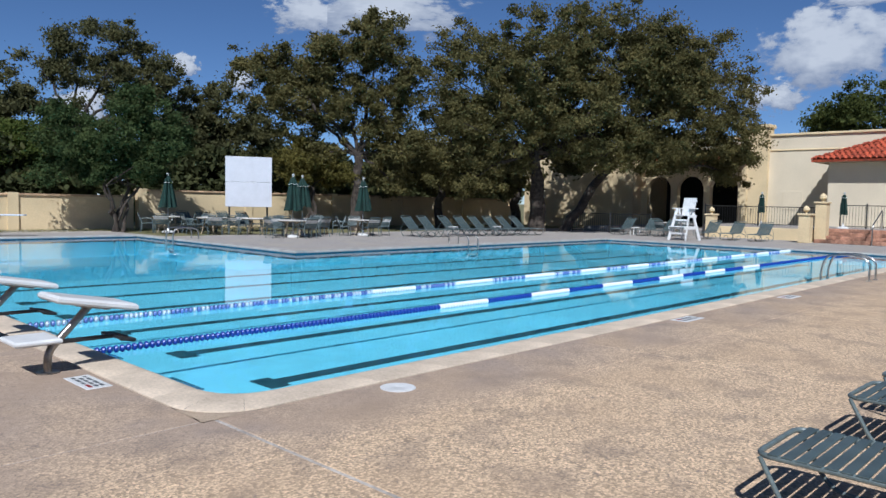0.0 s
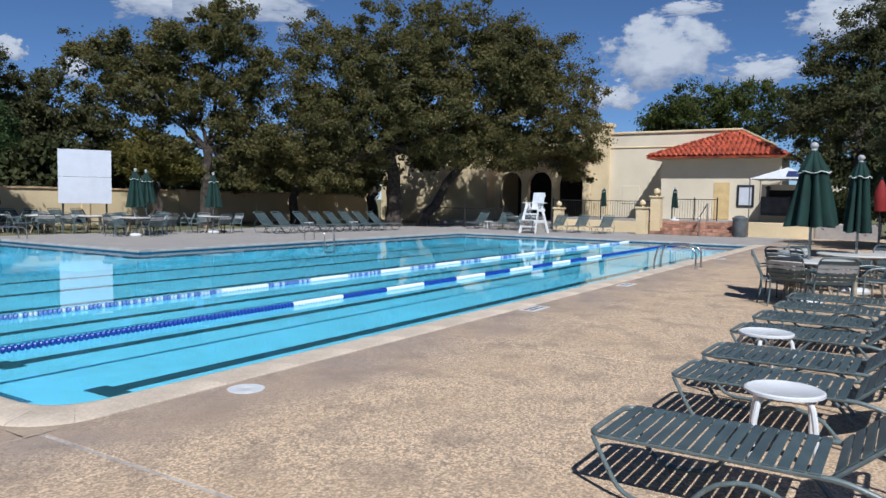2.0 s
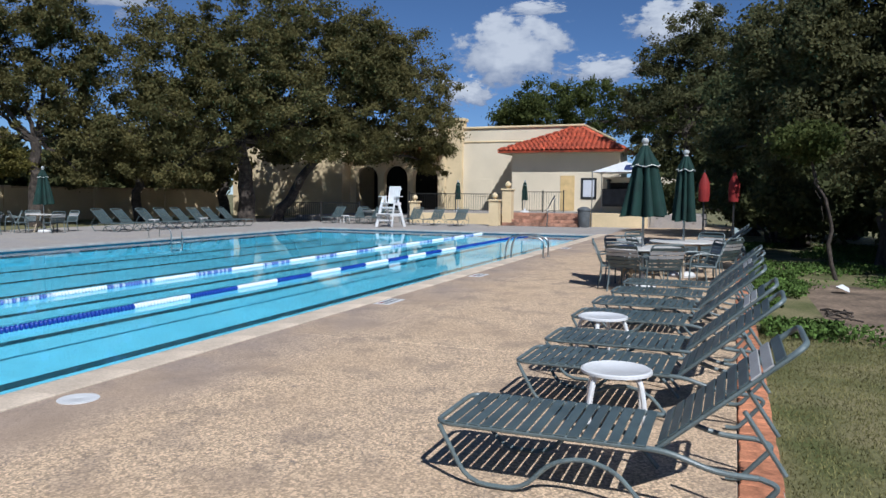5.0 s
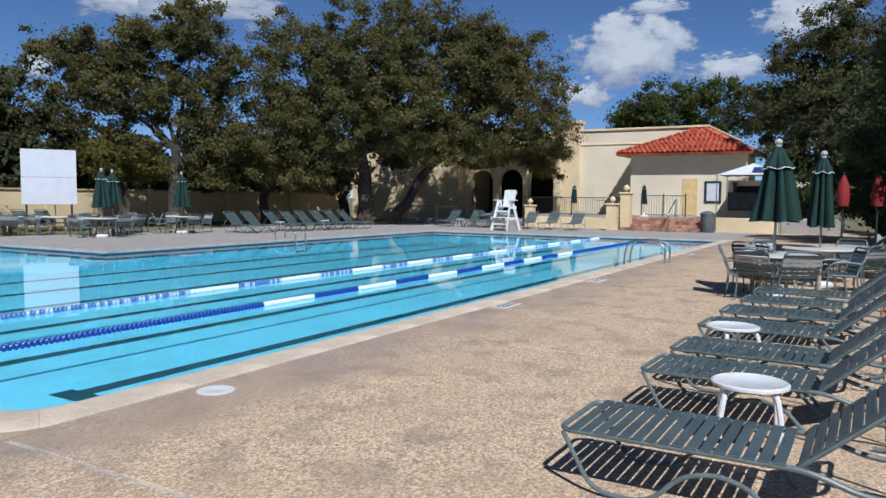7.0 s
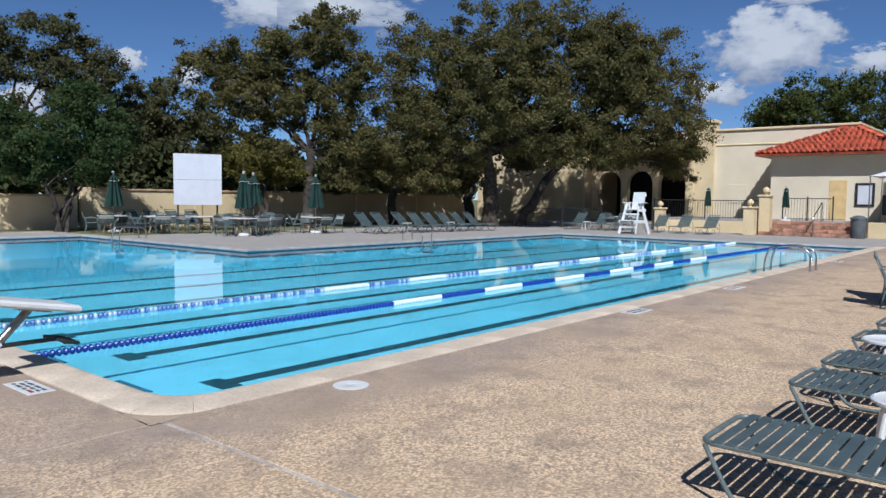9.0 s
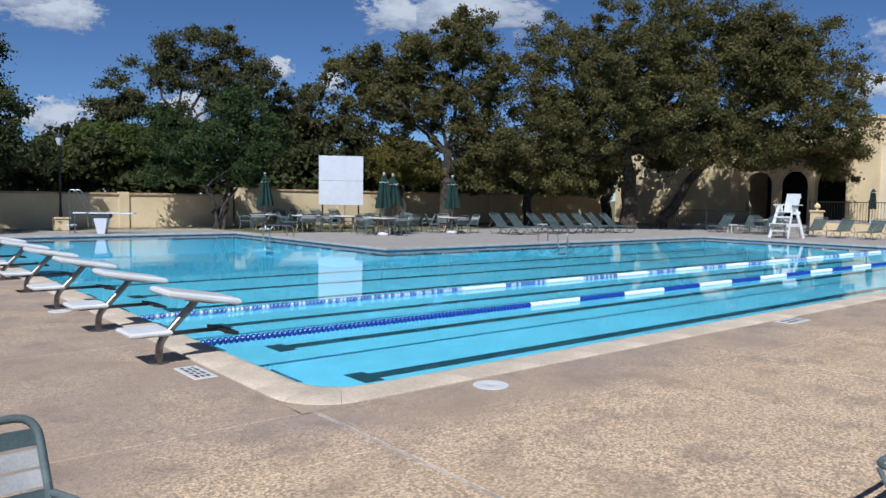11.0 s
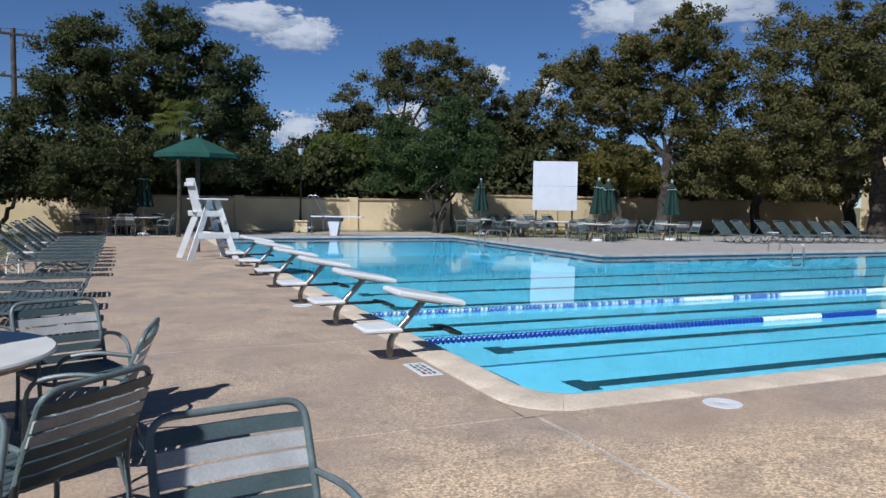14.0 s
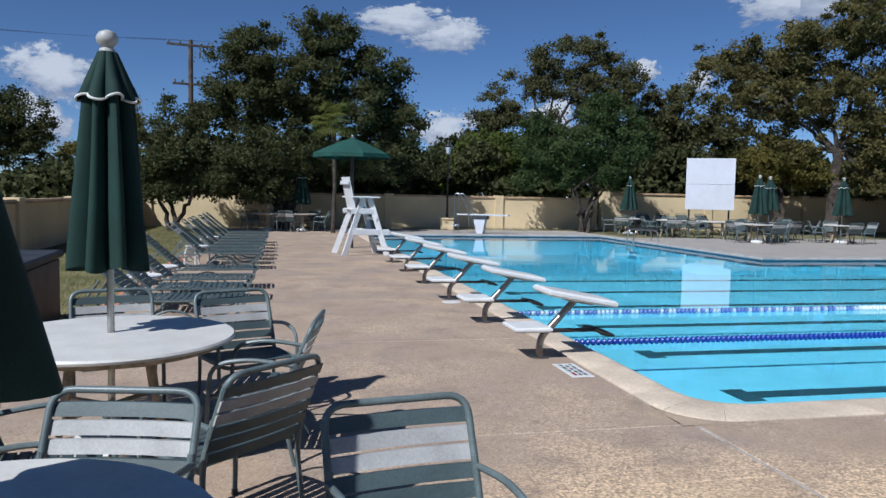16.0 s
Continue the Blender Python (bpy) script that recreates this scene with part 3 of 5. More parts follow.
tree("olive oak beyond the wall with a loose crown", (21.3, 33.3), (21.2, 33.4, 4.4),
     [(20.4, 33.8, 7.2, 2.0, 1.7, 1.5), (21.7, 33.0, 6.4, 2.0, 1.8, 1.8), (20.2, 33.9, 4.9, 2.4, 1.9, 1.6), (22.7, 32.5, 4.6, 1.8, 1.6, 1.6), (19.0, 34.5, 5.4, 1.4, 1.5, 1.8)],
     34000, 0.095, M_ELM, 14, 0.25, 0.5, 0.2, 1)
tree("tall open elm with gaps in its crown", (13.1, 34.9), (13.2, 34.9, 5.0),
     [(9.8, 36.0, 7.1, 1.7, 1.5, 1.5), (11.6, 35.5, 8.8, 1.3, 1.4, 1.7), (13.0, 35.0, 9.0, 1.4, 1.5, 1.7), (14.9, 34.3, 9.9, 2.1, 1.7, 1.6), (15.2, 34.1, 7.9, 1.9, 1.6, 1.6), (17.3, 33.2, 8.2, 1.4, 1.5, 1.7), (10.7, 35.7, 5.7, 2.1, 1.6, 1.4), (16.6, 33.5, 6.0, 2.1, 1.7, 1.6), (9.2, 36.2, 5.3, 1.4, 1.3, 1.4), (13.2, 34.9, 5.4, 2.1, 1.6, 1.4)],
     66000, 0.085, M_ELM, 15, 0.26, 0.46, 0.12, 1)
tree("dark green multi-stemmed tree in front of the wall", (11.7, 26.4), (11.7, 26.4, 2.1),
     [(10.0, 27.0, 4.3, 1.5, 1.4, 1.4), (12.4, 26.0, 5.4, 1.6, 1.3, 1.2), (11.6, 26.4, 3.8, 1.7, 1.4, 1.3), (13.6, 25.5, 4.1, 1.4, 1.2, 1.2), (9.5, 27.2, 2.6, 1.0, 0.8, 0.7), (10.9, 26.7, 2.7, 1.4, 1.0, 0.6), (12.8, 25.9, 2.8, 1.3, 0.9, 0.6)],
     56000, 0.07, M_GREENLEAF, 16, 0.07, 0.4, 0.28, 5)
tree("yellowish-green bushy tree behind the tables", (21.9, 25.7), (21.8, 25.8, 2.3),
     [(21.8, 25.8, 3.8, 2.1, 1.5, 1.1), (21.0, 26.3, 3.0, 1.3, 1.0, 0.8), (22.9, 24.9, 3.2, 1.2, 1.0, 0.9)],
     26000, 0.075, M_YLEAF, 17, 0.1, 0.38, 0.4, 3)
tree("olive oak with low limbs beyond the wall", (31.6, 25.2), (31.5, 25.2, 3.9),
     [(32.0, 26.2, 4.0, 2.6, 2.0, 1.7), (34.4, 23.5, 3.3, 2.6, 1.9, 1.5), (30.2, 27.9, 3.6, 1.9, 1.7, 1.7)],
     30000, 0.1, M_OAK, 18, 0.24, 0.5, 0.3, 1)
tree("dark oak crown far behind the wall", (38.7, 24.5), (38.7, 24.6, 3.8),
     [(39.0, 25.8, 4.3, 3.3, 2.5, 2.0), (41.6, 22.2, 6.2, 3.7, 2.9, 2.5), (36.4, 28.8, 4.6, 3.3, 2.7, 2.5)],
     24000, 0.14, M_OAK, 19, 0.3, 0.7, 0.3, 1)
tree("bright green rounded shrub tree beyond the wall", (8.4, 33.3), (8.4, 33.3, 2.6),
     [(8.4, 33.3, 3.7, 1.9, 1.6, 1.6), (7.1, 33.6, 3.0, 1.2, 1.2, 1.2), (10.0, 32.8, 4.1, 1.6, 1.4, 1.4)],
     26000, 0.085, M_SHRUB, 21, 0.12, 0.42, 0.4, 3)
tree("large dense live oak behind the sun loungers", (-2.6, 26.8), (-2.3, 26.8, 2.7),
     [(-1.0, 26.8, 8.6, 1.6, 1.4, 1.3), (-3.8, 26.8, 7.5, 1.8, 1.6, 1.4), (-2.1, 26.8, 6.5, 2.6, 2.1, 1.7), (1.5, 26.6, 7.4, 1.8, 1.5, 1.4), (0.9, 26.6, 5.4, 2.5, 1.9, 1.6), (2.8, 26.4, 4.7, 1.2, 1.1, 1.0), (-4.6, 26.8, 5.3, 2.1, 1.7, 1.6), (-6.8, 26.6, 4.4, 1.5, 1.3, 1.3), (-2.6, 25.8, 3.5, 2.4, 1.8, 1.3), (0.3, 25.7, 3.0, 2.2, 1.5, 0.9), (2.6, 26.4, 3.2, 1.3, 1.1, 1.0)],
     125000, 0.074, M_DKLEAF, 22, 0.26, 0.42, 0.36, 2)
tree("low dark evergreen filling in front of the wall", (-6.9, 24.5), (-6.8, 24.5, 1.8),
     [(-7.3, 24.5, 3.1, 1.2, 1.2, 1.2), (-5.3, 24.7, 2.5, 1.9, 1.4, 1.1), (-7.1, 24.5, 1.8, 1.2, 0.9, 0.6), (-4.0, 24.8, 1.9, 1.5, 1.0, 0.6)],
     40000, 0.075, M_DKLEAF, 41, 0.08, 0.42, 0.35, 3)
tree("distant live oak with spreading limbs", (-19.7, 41.9), (-19.5, 42.0, 3.6),
     [(-18.1, 42.5, 6.3, 2.1, 1.6, 1.3), (-19.0, 42.2, 4.2, 2.2, 1.7, 1.3), (-17.0, 42.8, 3.3, 1.2, 0.9, 0.7), (-21.1, 41.4, 5.2, 2.8, 2.3, 2.0), (-17.5, 42.6, 4.8, 1.4, 1.1, 1.0)],
     34000, 0.085, M_DKLEAF, 23, 0.26, 0.5, 0.22, 1)
tree("yellowish tree beyond the low side wall", (-16.5, 47.1), (-16.5, 47.1, 2.5),
     [(-16.6, 47.0, 3.6, 1.0, 1.2, 1.5), (-17.1, 46.9, 2.6, 1.3, 1.1, 1.0), (-13.0, 47.8, 5.3, 0.9, 1.7, 2.6)],
     12000, 0.1, M_YLEAF, 24, 0.16, 0.5, 0.3, 2)
tree("dense oak overhanging the planting bed", (17.4, -10.9), (17.5, -10.4, 3.0),
     [(21.6, -8.8, 6.3, 1.9, 1.6, 1.5), (18.5, -10.1, 5.5, 1.8, 1.7, 1.8), (22.7, -8.3, 4.5, 1.5, 1.3, 1.3), (18.6, -9.5, 3.7, 1.6, 1.3, 1.1), (24.7, -7.2, 3.5, 1.1, 0.9, 0.7), (20.6, -8.7, 3.0, 1.3, 0.9, 0.6), (16.5, -10.1, 2.6, 1.0, 0.8, 0.7), (18.3, -11.3, 4.8, 1.9, 2.0, 2.3), (16.3, -11.2, 2.3, 1.3, 1.0, 0.9)],
     110000, 0.062, M_ELM, 25, 0.22, 0.36, 0.3, 2)
tree("slender young tree with a bare pale trunk", (14.8, -9.5), (14.8, -8.9, 2.5),
     [(14.8, -8.9, 2.8, 0.8, 0.6, 0.4), (14.8, -9.2, 1.3, 0.2, 0.2, 0.3)],
     8000, 0.05, M_BRIGHT, 26, 0.036, 0.3, 0.3, 1)
tree("tall oak with grey-green crown beside the building", (43.6, -4.8), (43.6, -4.6, 5.6),
     [(43.6, -5.1, 11.2, 2.1, 1.8, 1.7), (43.5, -3.4, 9.5, 2.3, 1.8, 1.5), (43.7, -7.1, 9.0, 2.5, 2.2, 2.1), (43.4, -2.3, 6.6, 1.7, 1.5, 1.5), (43.6, -4.9, 7.0, 3.0, 2.4, 2.0), (43.5, -2.9, 4.7, 2.0, 1.3, 0.9), (43.7, -5.9, 4.9, 2.1, 1.6, 1.2), (43.7, -9.0, 9.2, 2.1, 2.4, 2.8)],
     72000, 0.085, M_ELM, 27, 0.3, 0.46, 0.2, 1)
tree("dark oak behind the planting bed", (30.6, -9.2), (30.6, -9.3, 3.9),
     [(29.7, -8.6, 5.0, 2.7, 2.6, 2.7), (29.5, -11.0, 5.7, 2.7, 2.8, 3.2), (33.7, -7.5, 3.2, 1.7, 1.1, 0.7), (29.6, -10.3, 2.8, 2.7, 1.8, 1.0)],
     40000, 0.11, M_DKLEAF, 28, 0.3, 0.6, 0.3, 1)
tree("green tree line rising behind the building", (70.7, 9.6), (70.7, 9.8, 7.0),
     [(70.5, 10.4, 10.4, 4.3, 3.4, 2.8), (69.4, 14.4, 9.0, 2.2, 1.8, 1.6), (71.5, 5.6, 10.0, 4.6, 3.7, 3.2), (72.3, -0.2, 10.2, 4.6, 3.8, 3.5), (70.0, 12.5, 9.5, 2.9, 2.4, 2.2), (72.7, -5.3, 10.6, 5.2, 4.4, 4.0)],
     46000, 0.15, M_BRIGHT, 30, 0.35, 0.75, 0.35, 1)
tree("dark trees filling the gap beside the kiosk", (40.0, -8.5), (40.0, -8.5, 1.2), [(44.5, -3.9, 3.2, 2.2, 1.7, 1.4), (42.7, -7.1, 3.2, 2.4, 1.8, 1.4), (39.6, -9.9, 2.9, 2.6, 1.9, 1.5)], 30000, 0.12, M_DKLEAF, 33, 0.2, 0.6, 0.5, 3)
# added filler: dark leaves stand for the deep shade behind the tables
tree("added dark shrubs filling the deep shade behind the tables", (26.0, -8.8), (26.0, -8.8, 0.5), [(24.7, -7.6, 1.5, 1.2, 0.9, 0.8), (21.6, -9.0, 1.5, 1.3, 0.9, 0.8), (29.7, -6.5, 1.8, 0.7, 0.6, 0.6), (32.7, -6.6, 2.3, 1.6, 1.2, 1.1), (34.6, -4.8, 1.8, 1.1, 0.9, 0.9)], 30000, 0.09, M_DKLEAF, 34, 0.08, 0.45, 0.6, 3, "shrub")
tree("dark hedge-like trees beyond the wall", (4, 33), (4, 33, 2.5), [(2.2, 33, 3.4, 3.0, 2, 2.0), (7.4, 33.4, 3.4, 2.6, 2, 1.8), (-1.4, 32, 3.0, 2.6, 1.8, 2.0)], 26000, 0.12, M_DKLEAF, 20, 0.25, 0.6, 0.5, 2)
for i, (x, y, w, z) in enumerate(((16, 33.5, 5.0, 2.6), (24, 33, 5.0, 2.8), (31, 32, 5.0, 3.0), (38, 31.5, 5.0, 3.0), (44, 31.5, 4.0, 3.2), (2, 34, 4, 2.4), (11, 32.5, 4, 2.2), (20, 32.4, 4.5, 2.4), (27.5, 32.4, 4.5, 2.6), (-6, 33, 4.4, 2.4), (8, 37, 5, 2.6), (0, 37, 5, 2.6), (-13, 30, 3.2, 1.6))):
    tree("dark leafy hedge mass beyond the garden wall", (x, y), (x, y, 1.2), [(x, y, z, w, 1.4, z - 0.4)], 8500, 0.2, M_DKLEAF, 60 + i, 0.15, 0.6, 0.6, 3, "hedge")
# added hedges, hiding bright ground where only deep shade lies under the oaks
for i, (x, y, w, z) in enumerate(((24, -14, 5, 1.9), (32, -12, 5, 2.0), (39, -9.5, 4, 2.0), (26, -9.6, 3.4, 1.5), (33, -8.4, 3.2, 1.6), (20, -12.4, 4, 1.8), (15, -14.2, 3.6, 2.2))):
    tree("added dark hedge mass filling the deep shade under the oaks", (x, y), (x, y, 1.0), [(x, y, z, w, 1.5, z - 0.2)], 8500, 0.14, M_DKLEAF, 80 + i, 0.12, 0.5, 0.6, 3, "hedge")
tree("dark evergreen backing the planting bed", (18, -15.5), (18, -15.5, 3), [(16, -15, 3.6, 3.4, 2.0, 3.0), (21, -15, 3.8, 3.4, 2, 3.2), (26, -14.6, 3.6, 3.2, 2, 3), (12, -15.2, 3.4, 3, 2, 3), (31, -13.4, 3.4, 3.2, 2, 2.8)], 34000, 0.14, M_DKLEAF, 29, 0.3, 0.6, 0.5, 2)


# ================= coping and edging =================
def coping_piece(length):
    prof = [(0.0, -0.05), (0.0, 0.006), (0.02, 0.014), (COP - 0.06, 0.016), (COP - 0.015, 0.01), (COP + 0.02, -0.015), (COP + 0.02, -0.06)]
    g = Geo()
    p = [(x, y, z) for x in (0.002, length - 0.002) for y, z in prof]
    k = len(prof)
    g.add(p, [(i, i + 1, k + i + 1, k + i) for i in range(k - 1)] + [tuple(range(k - 1, -1, -1)), tuple(range(k, 2 * k))])
    return g.mesh("coping_stone", M_COPING)


coping = thing("coping", "cream cast-stone coping round the pool edge", "coping")
coping["kind"] = "structure"
STONE = 0.92
stone_mesh = coping_piece(STONE)
grey_mesh = stone_mesh.copy()
grey_mesh.materials[0] = M_COPING2


def coping_run(x, y, ang, length, mesh=None):
    n = max(1, round(length / STONE))
    for i in range(n):
        ob = part("coping_stone", mesh or stone_mesh, M_COPING, coping)
        d = Vector((math.cos(radians(ang)), math.sin(radians(ang)), 0))
        q = Vector((x, y, 0)) + d * (i * length / n)
        ob.matrix_basis = pose(q.x, q.y, 0, 0, 0, ang) @ Matrix.Diagonal((length / n / STONE, 1, 1, 1))


# the profile's inner side (towards the water) lies at +y of each run
coping_run(WX0 + corner, cy0, 0, WX1 + COP - WX0 - corner)
coping_run(cx1, WY0, 90, WY1 - WY0, grey_mesh)
coping_run(cx1, cy1, 180, cx1 - DX1 - COP, grey_mesh)
coping_run(DX1 + COP, WY1, 90, DY1 + COP - WY1, grey_mesh)
coping_run(DX1, DY1 + COP, 180, DX1 - WX0 + COP, grey_mesh)
coping_run(cx0, DY1, -90, DY1 - WY0 - corner)
na, ROUND = 3, 0.55


def outer_edge(a):
    """The outer line of the corner: short straights and a tighter bend, from angle 0 to a quarter turn."""
    E, bend = corner + COP - ROUND, ROUND * math.pi / 2
    d = a / (math.pi / 2) * (2 * E + bend)
    if d < E:
        return cx0, WY0 + corner - d
    if d > E + bend:
        return cx0 + ROUND + d - E - bend, cy0
    b = (d - E) / ROUND
    return cx0 + ROUND * (1 - math.cos(b)), cy0 + ROUND * (1 - math.sin(b))


for i in range(na):
    g = Geo()
    a0, a1 = math.pi / 2 * i / na + 0.0015, math.pi / 2 * (i + 1) / na - 0.0015
    prof = [(corner + COP, -0.05), (corner + COP, 0.006), (corner + COP - 0.02, 0.014), (corner + 0.05, 0.016), (corner, 0.008), (corner - 0.03, -0.02), (corner - 0.03, -0.07)]
    K = len(prof)
    p = []
    for j in range(6):
        a = a0 + (a1 - a0) * j / 5
        ox, oy = outer_edge(a)
        ix, iy = WX0 + corner * (1 - math.cos(a)), WY0 + corner * (1 - math.sin(a))
        for r, z in prof:
            u = (r - corner) / COP
            p.append((ix + (ox - ix) * u, iy + (oy - iy) * u, z))
    q = [(j * K + k, j * K + k + 1, (j + 1) * K + k + 1, (j + 1) * K + k) for j in range(5) for k in range(K - 1)]
    part("corner_stone", g.add(p, q), M_COPING, coping)
g = Geo()
arc = [(cx0 + ROUND * (1 - math.cos(a)), cy0 + ROUND * (1 - math.sin(a)), 0.0) for a in [i * math.pi / 24 for i in range(13)]]
g.add([(cx0 - 0.03, cy0 - 0.03, 0.0)] + arc, [(0, i + 1, i + 2) for i in range(12)])
structure("deck_corner", g, M_DECK, "worn concrete infill at the pool corner")

edging = thing("brick_edging", "orange brick edging between deck and lawn", "edging")
edging["kind"] = "structure"
brick = Geo().box(-0.098, 0.098, -0.12, 0.12, -0.08, 0.012, 0.008).mesh("brick", M_BRICK)
part("bedding", Geo().box(-5.15, 26, -7.78, -7.54, -0.3, -0.006), M_JOINT, edging)
part("bedding", Geo().box(-5.15, -4.91, -7.5, 24, -0.3, -0.006), M_JOINT, edging)
rngb = random.Random(4)
for i in range(140):
    ob = part("brick", brick, M_BRICK, edging)
    ob.matrix_basis = pose(-1.5 + i * 0.2, -7.66 + rngb.uniform(-.006, .006), rngb.uniform(-.004, .004), 0, 0, rngb.uniform(-1, 1))
for i in range(120):
    ob = part("brick", brick, M_BRICK, edging)
    ob.matrix_basis = pose(-5.03 + rngb.uniform(-.006, .006), -1 + i * 0.2, rngb.uniform(-.004, .004), 0, 0, 90 + rngb.uniform(-1, 1))

# ================= pool fittings =================
def starting_block():
    ob = thing("starting_block", "white starting block on a bent steel post at the pool edge", "starting block", "starting blocks along the pool end")
    g = Geo().tube(rounded([(0, 0, 0), (0.0, 0, 0.2), (0.38, 0, 0.60)], 0.16, 6), 0.037, 12)
    part("post", g, M_BLOCKPOST, ob, "weathered bent steel post")
    part("base_plate", Geo().lathe([(0.1, 0), (0.1, 0.012), (0.05, 0.014)], 16), M_BLOCKPOST, ob)
    m = pose(0.38, 0, 0.62, 0, 10, 0)
    g = Geo()
    g.box(-0.38, 0.36, -0.275, 0.275, -0.012, 0.055, 0.02, m)
    part("platform", g, M_PLASTIC, ob, "white moulded platform sloping to the water")
    part("bracket", Geo().box(-0.14, 0.14, -0.16, 0.16, -0.035, -0.012, 0.004, m), M_BLOCKPOST, ob)
    part("step", Geo().box(-0.34, 0.06, -0.22, 0.22, 0.3, 0.35, 0.016), M_PLASTIC, ob, "white rear step")
    part("step_arm", Geo().box(-0.22, 0.62, -0.03, 0.03, 0.262, 0.298, 0.006), M_IRON, ob, "dark bar under the step")
    g = Geo().tube(rounded([(0.58, -0.22, 0.28), (0.74, -0.22, 0.25), (0.74, 0.22, 0.25), (0.58, 0.22, 0.28)], 0.06), 0.016, 8)
    g.tube([(0.6, -0.22, 0.28), (0.6, 0.22, 0.28)], 0.016, 8)
    part("hand_grip", g, M_IRON, ob)
    return ob


blk = starting_block()
for k in range(1, 6):
    copy_thing(blk, pose(0, k * LANE, 0, 0, 0, 0))


FLOATS, rope_rng = {}, random.Random(9)


def float_mesh(m):
    if m.name not in FLOATS:
        FLOATS[m.name] = Geo().lathe([(0.012, -0.026), (0.034, -0.022), (0.046, 0.0), (0.034, 0.022), (0.012, 0.026)], 10, Matrix.Rotation(radians(90), 4, "Y")).mesh("float", m)
    return FLOATS[m.name]


def lane_rope(y, runs, label):
    ob = thing("lane_rope", label, "lane rope", "lane ropes in the pool", Matrix.Translation((0, y, WATER_Z + 0.03)))
    part("cable", Geo().tube([(WX0, 0, 0), (WX1, 0, 0)], 0.006, 5), M_STEEL, ob)
    for x0, x1, m in runs:
        x = x0
        while x < x1 - 0.01:
            k = (M_FLOATN if rope_rng.random() < 0.5 else M_FLOATP) if m is M_FLOATP else m
            f = part("float", float_mesh(k), k, ob)
            f.location = (x + 0.035, 0, 0)
            x += 0.07
    return ob


def runs(start, cut, base, step=1.27):
    out, x, i = [(start, cut, base)], cut, 0
    while x < WX1 - 0.6:
        x1 = min(x + step, WX1 - 0.1)
        m = M_FLOATW if i % 2 == 0 else base
        if base is M_FLOATB and 12.3 < x1 < 13.7 and i % 2:
            out.append((x, x + 0.25, M_FLOATR)), out.append((x + 0.25, x1, base))
        elif x > 21.5 and base is M_FLOATB:
            out.append((x, x1, base))
        else:
            out.append((x, x1, m))
        x, i = x1, i + 1
    return out


lane_rope(1.0, runs(0.8, 6.3, M_FLOATB), "royal blue and white disc floats on a lane rope")
lane_rope(3.17, runs(0.8, 6.7, M_FLOATP, 1.2), "pale blue and white disc floats on a lane rope")


def cover(x, y, r=0.24):
    ob = thing("skimmer_lid", "round white plastic skimmer lid set in the deck", "lid", "skimmer lids", Matrix.Translation((x, y, 0)))
    part("rim", Geo().lathe([(r, 0), (r, 0.006), (r - 0.02, 0.009), (r - 0.025, 0.007)], 32), M_PLASTIC, ob)
    part("disc", Geo().lathe([(r - 0.03, 0.0), (r - 0.03, 0.009), (0.03, 0.011), (0.02, 0.006)], 32), M_PLASTIC, ob)
    return ob


cover(2.05, -2.58, 0.16), cover(-0.03, 3.95, 0.15)


def plaque(x, y, sx, sy, rz, rows, label="white depth-marking tile with dark writing in the deck"):
    ob = thing("depth_marker", label, "sign", "depth markers in the deck", pose(x, y, 0, 0, 0, rz))
    part("tile", Geo().box(-sx, sx, -sy, sy, -0.002, 0.006, 0.003), M_PLASTIC, ob)
    rg = random.Random(int(x * 100))
    for i in range(rows):
        yy = -sy * 0.7 + 1.4 * sy * (i + 0.5) / rows
        x = -sx * 0.8
        while x < sx * 0.7:
            w = sx * rg.uniform(0.22, 0.5)
            part("lettering", Geo().box(x, min(x + w, sx * 0.82), yy - sy * 0.42 / rows, yy + sy * 0.42 / rows, 0.006, 0.0075), M_RED if i == rows - 1 and x < -sx * 0.5 else M_GREYBIN, ob)
            x += w + sx * 0.12



plaque(0.13, -0.6, 0.27, 0.11, 90, 3)
plaque(8.0, -2.5, 0.3, 0.13, 0, 2)
plaque(12.2, -2.55, 0.3, 0.13, 0, 2)
plaque(21.0, -2.5, 0.3, 0.13, 0, 2)


def grab_ladder(m, h=1.0):
    ob = thing("pool_ladder", "polished steel pool ladder with curved grab rails", "ladder", m=m)
    for s in (-0.28, 0.28):
        g = Geo().tube(rounded([(s, -0.62, 0), (s, -0.62, 0.62 * h), (s, -0.25, 0.78 * h), (s, 0.32, 0.72 * h), (s, 0.44, 0.2), (s, 0.44, -0.48)], 0.3, 7), 0.024, 10)
        part("grab_rail", g, M_STEEL, ob)
        part("flange", Geo().lathe([(0.06, 0), (0.06, 0.012), (0.03, 0.02)], 14, Matrix.Translation((s, -0.62, 0))), M_STEEL, ob)
    for z in (-0.2, -0.4):
        part("rung", Geo().box(-0.27, 0.27, 0.39, 0.49, z, z + 0.03, 0.006), M_PLASTIC, ob)
    return ob


grab_ladder(pose(17.3, WY0 - 0.2, 0, 0, 0, 0), 0.78)
grab_ladder(pose(19.5, cy1 - 0.2, 0, 0, 0, 180), 0.5)
grab_ladder(pose(DX1 + 0.2, 20.0, 0, 0, 0, 90), 0.6)


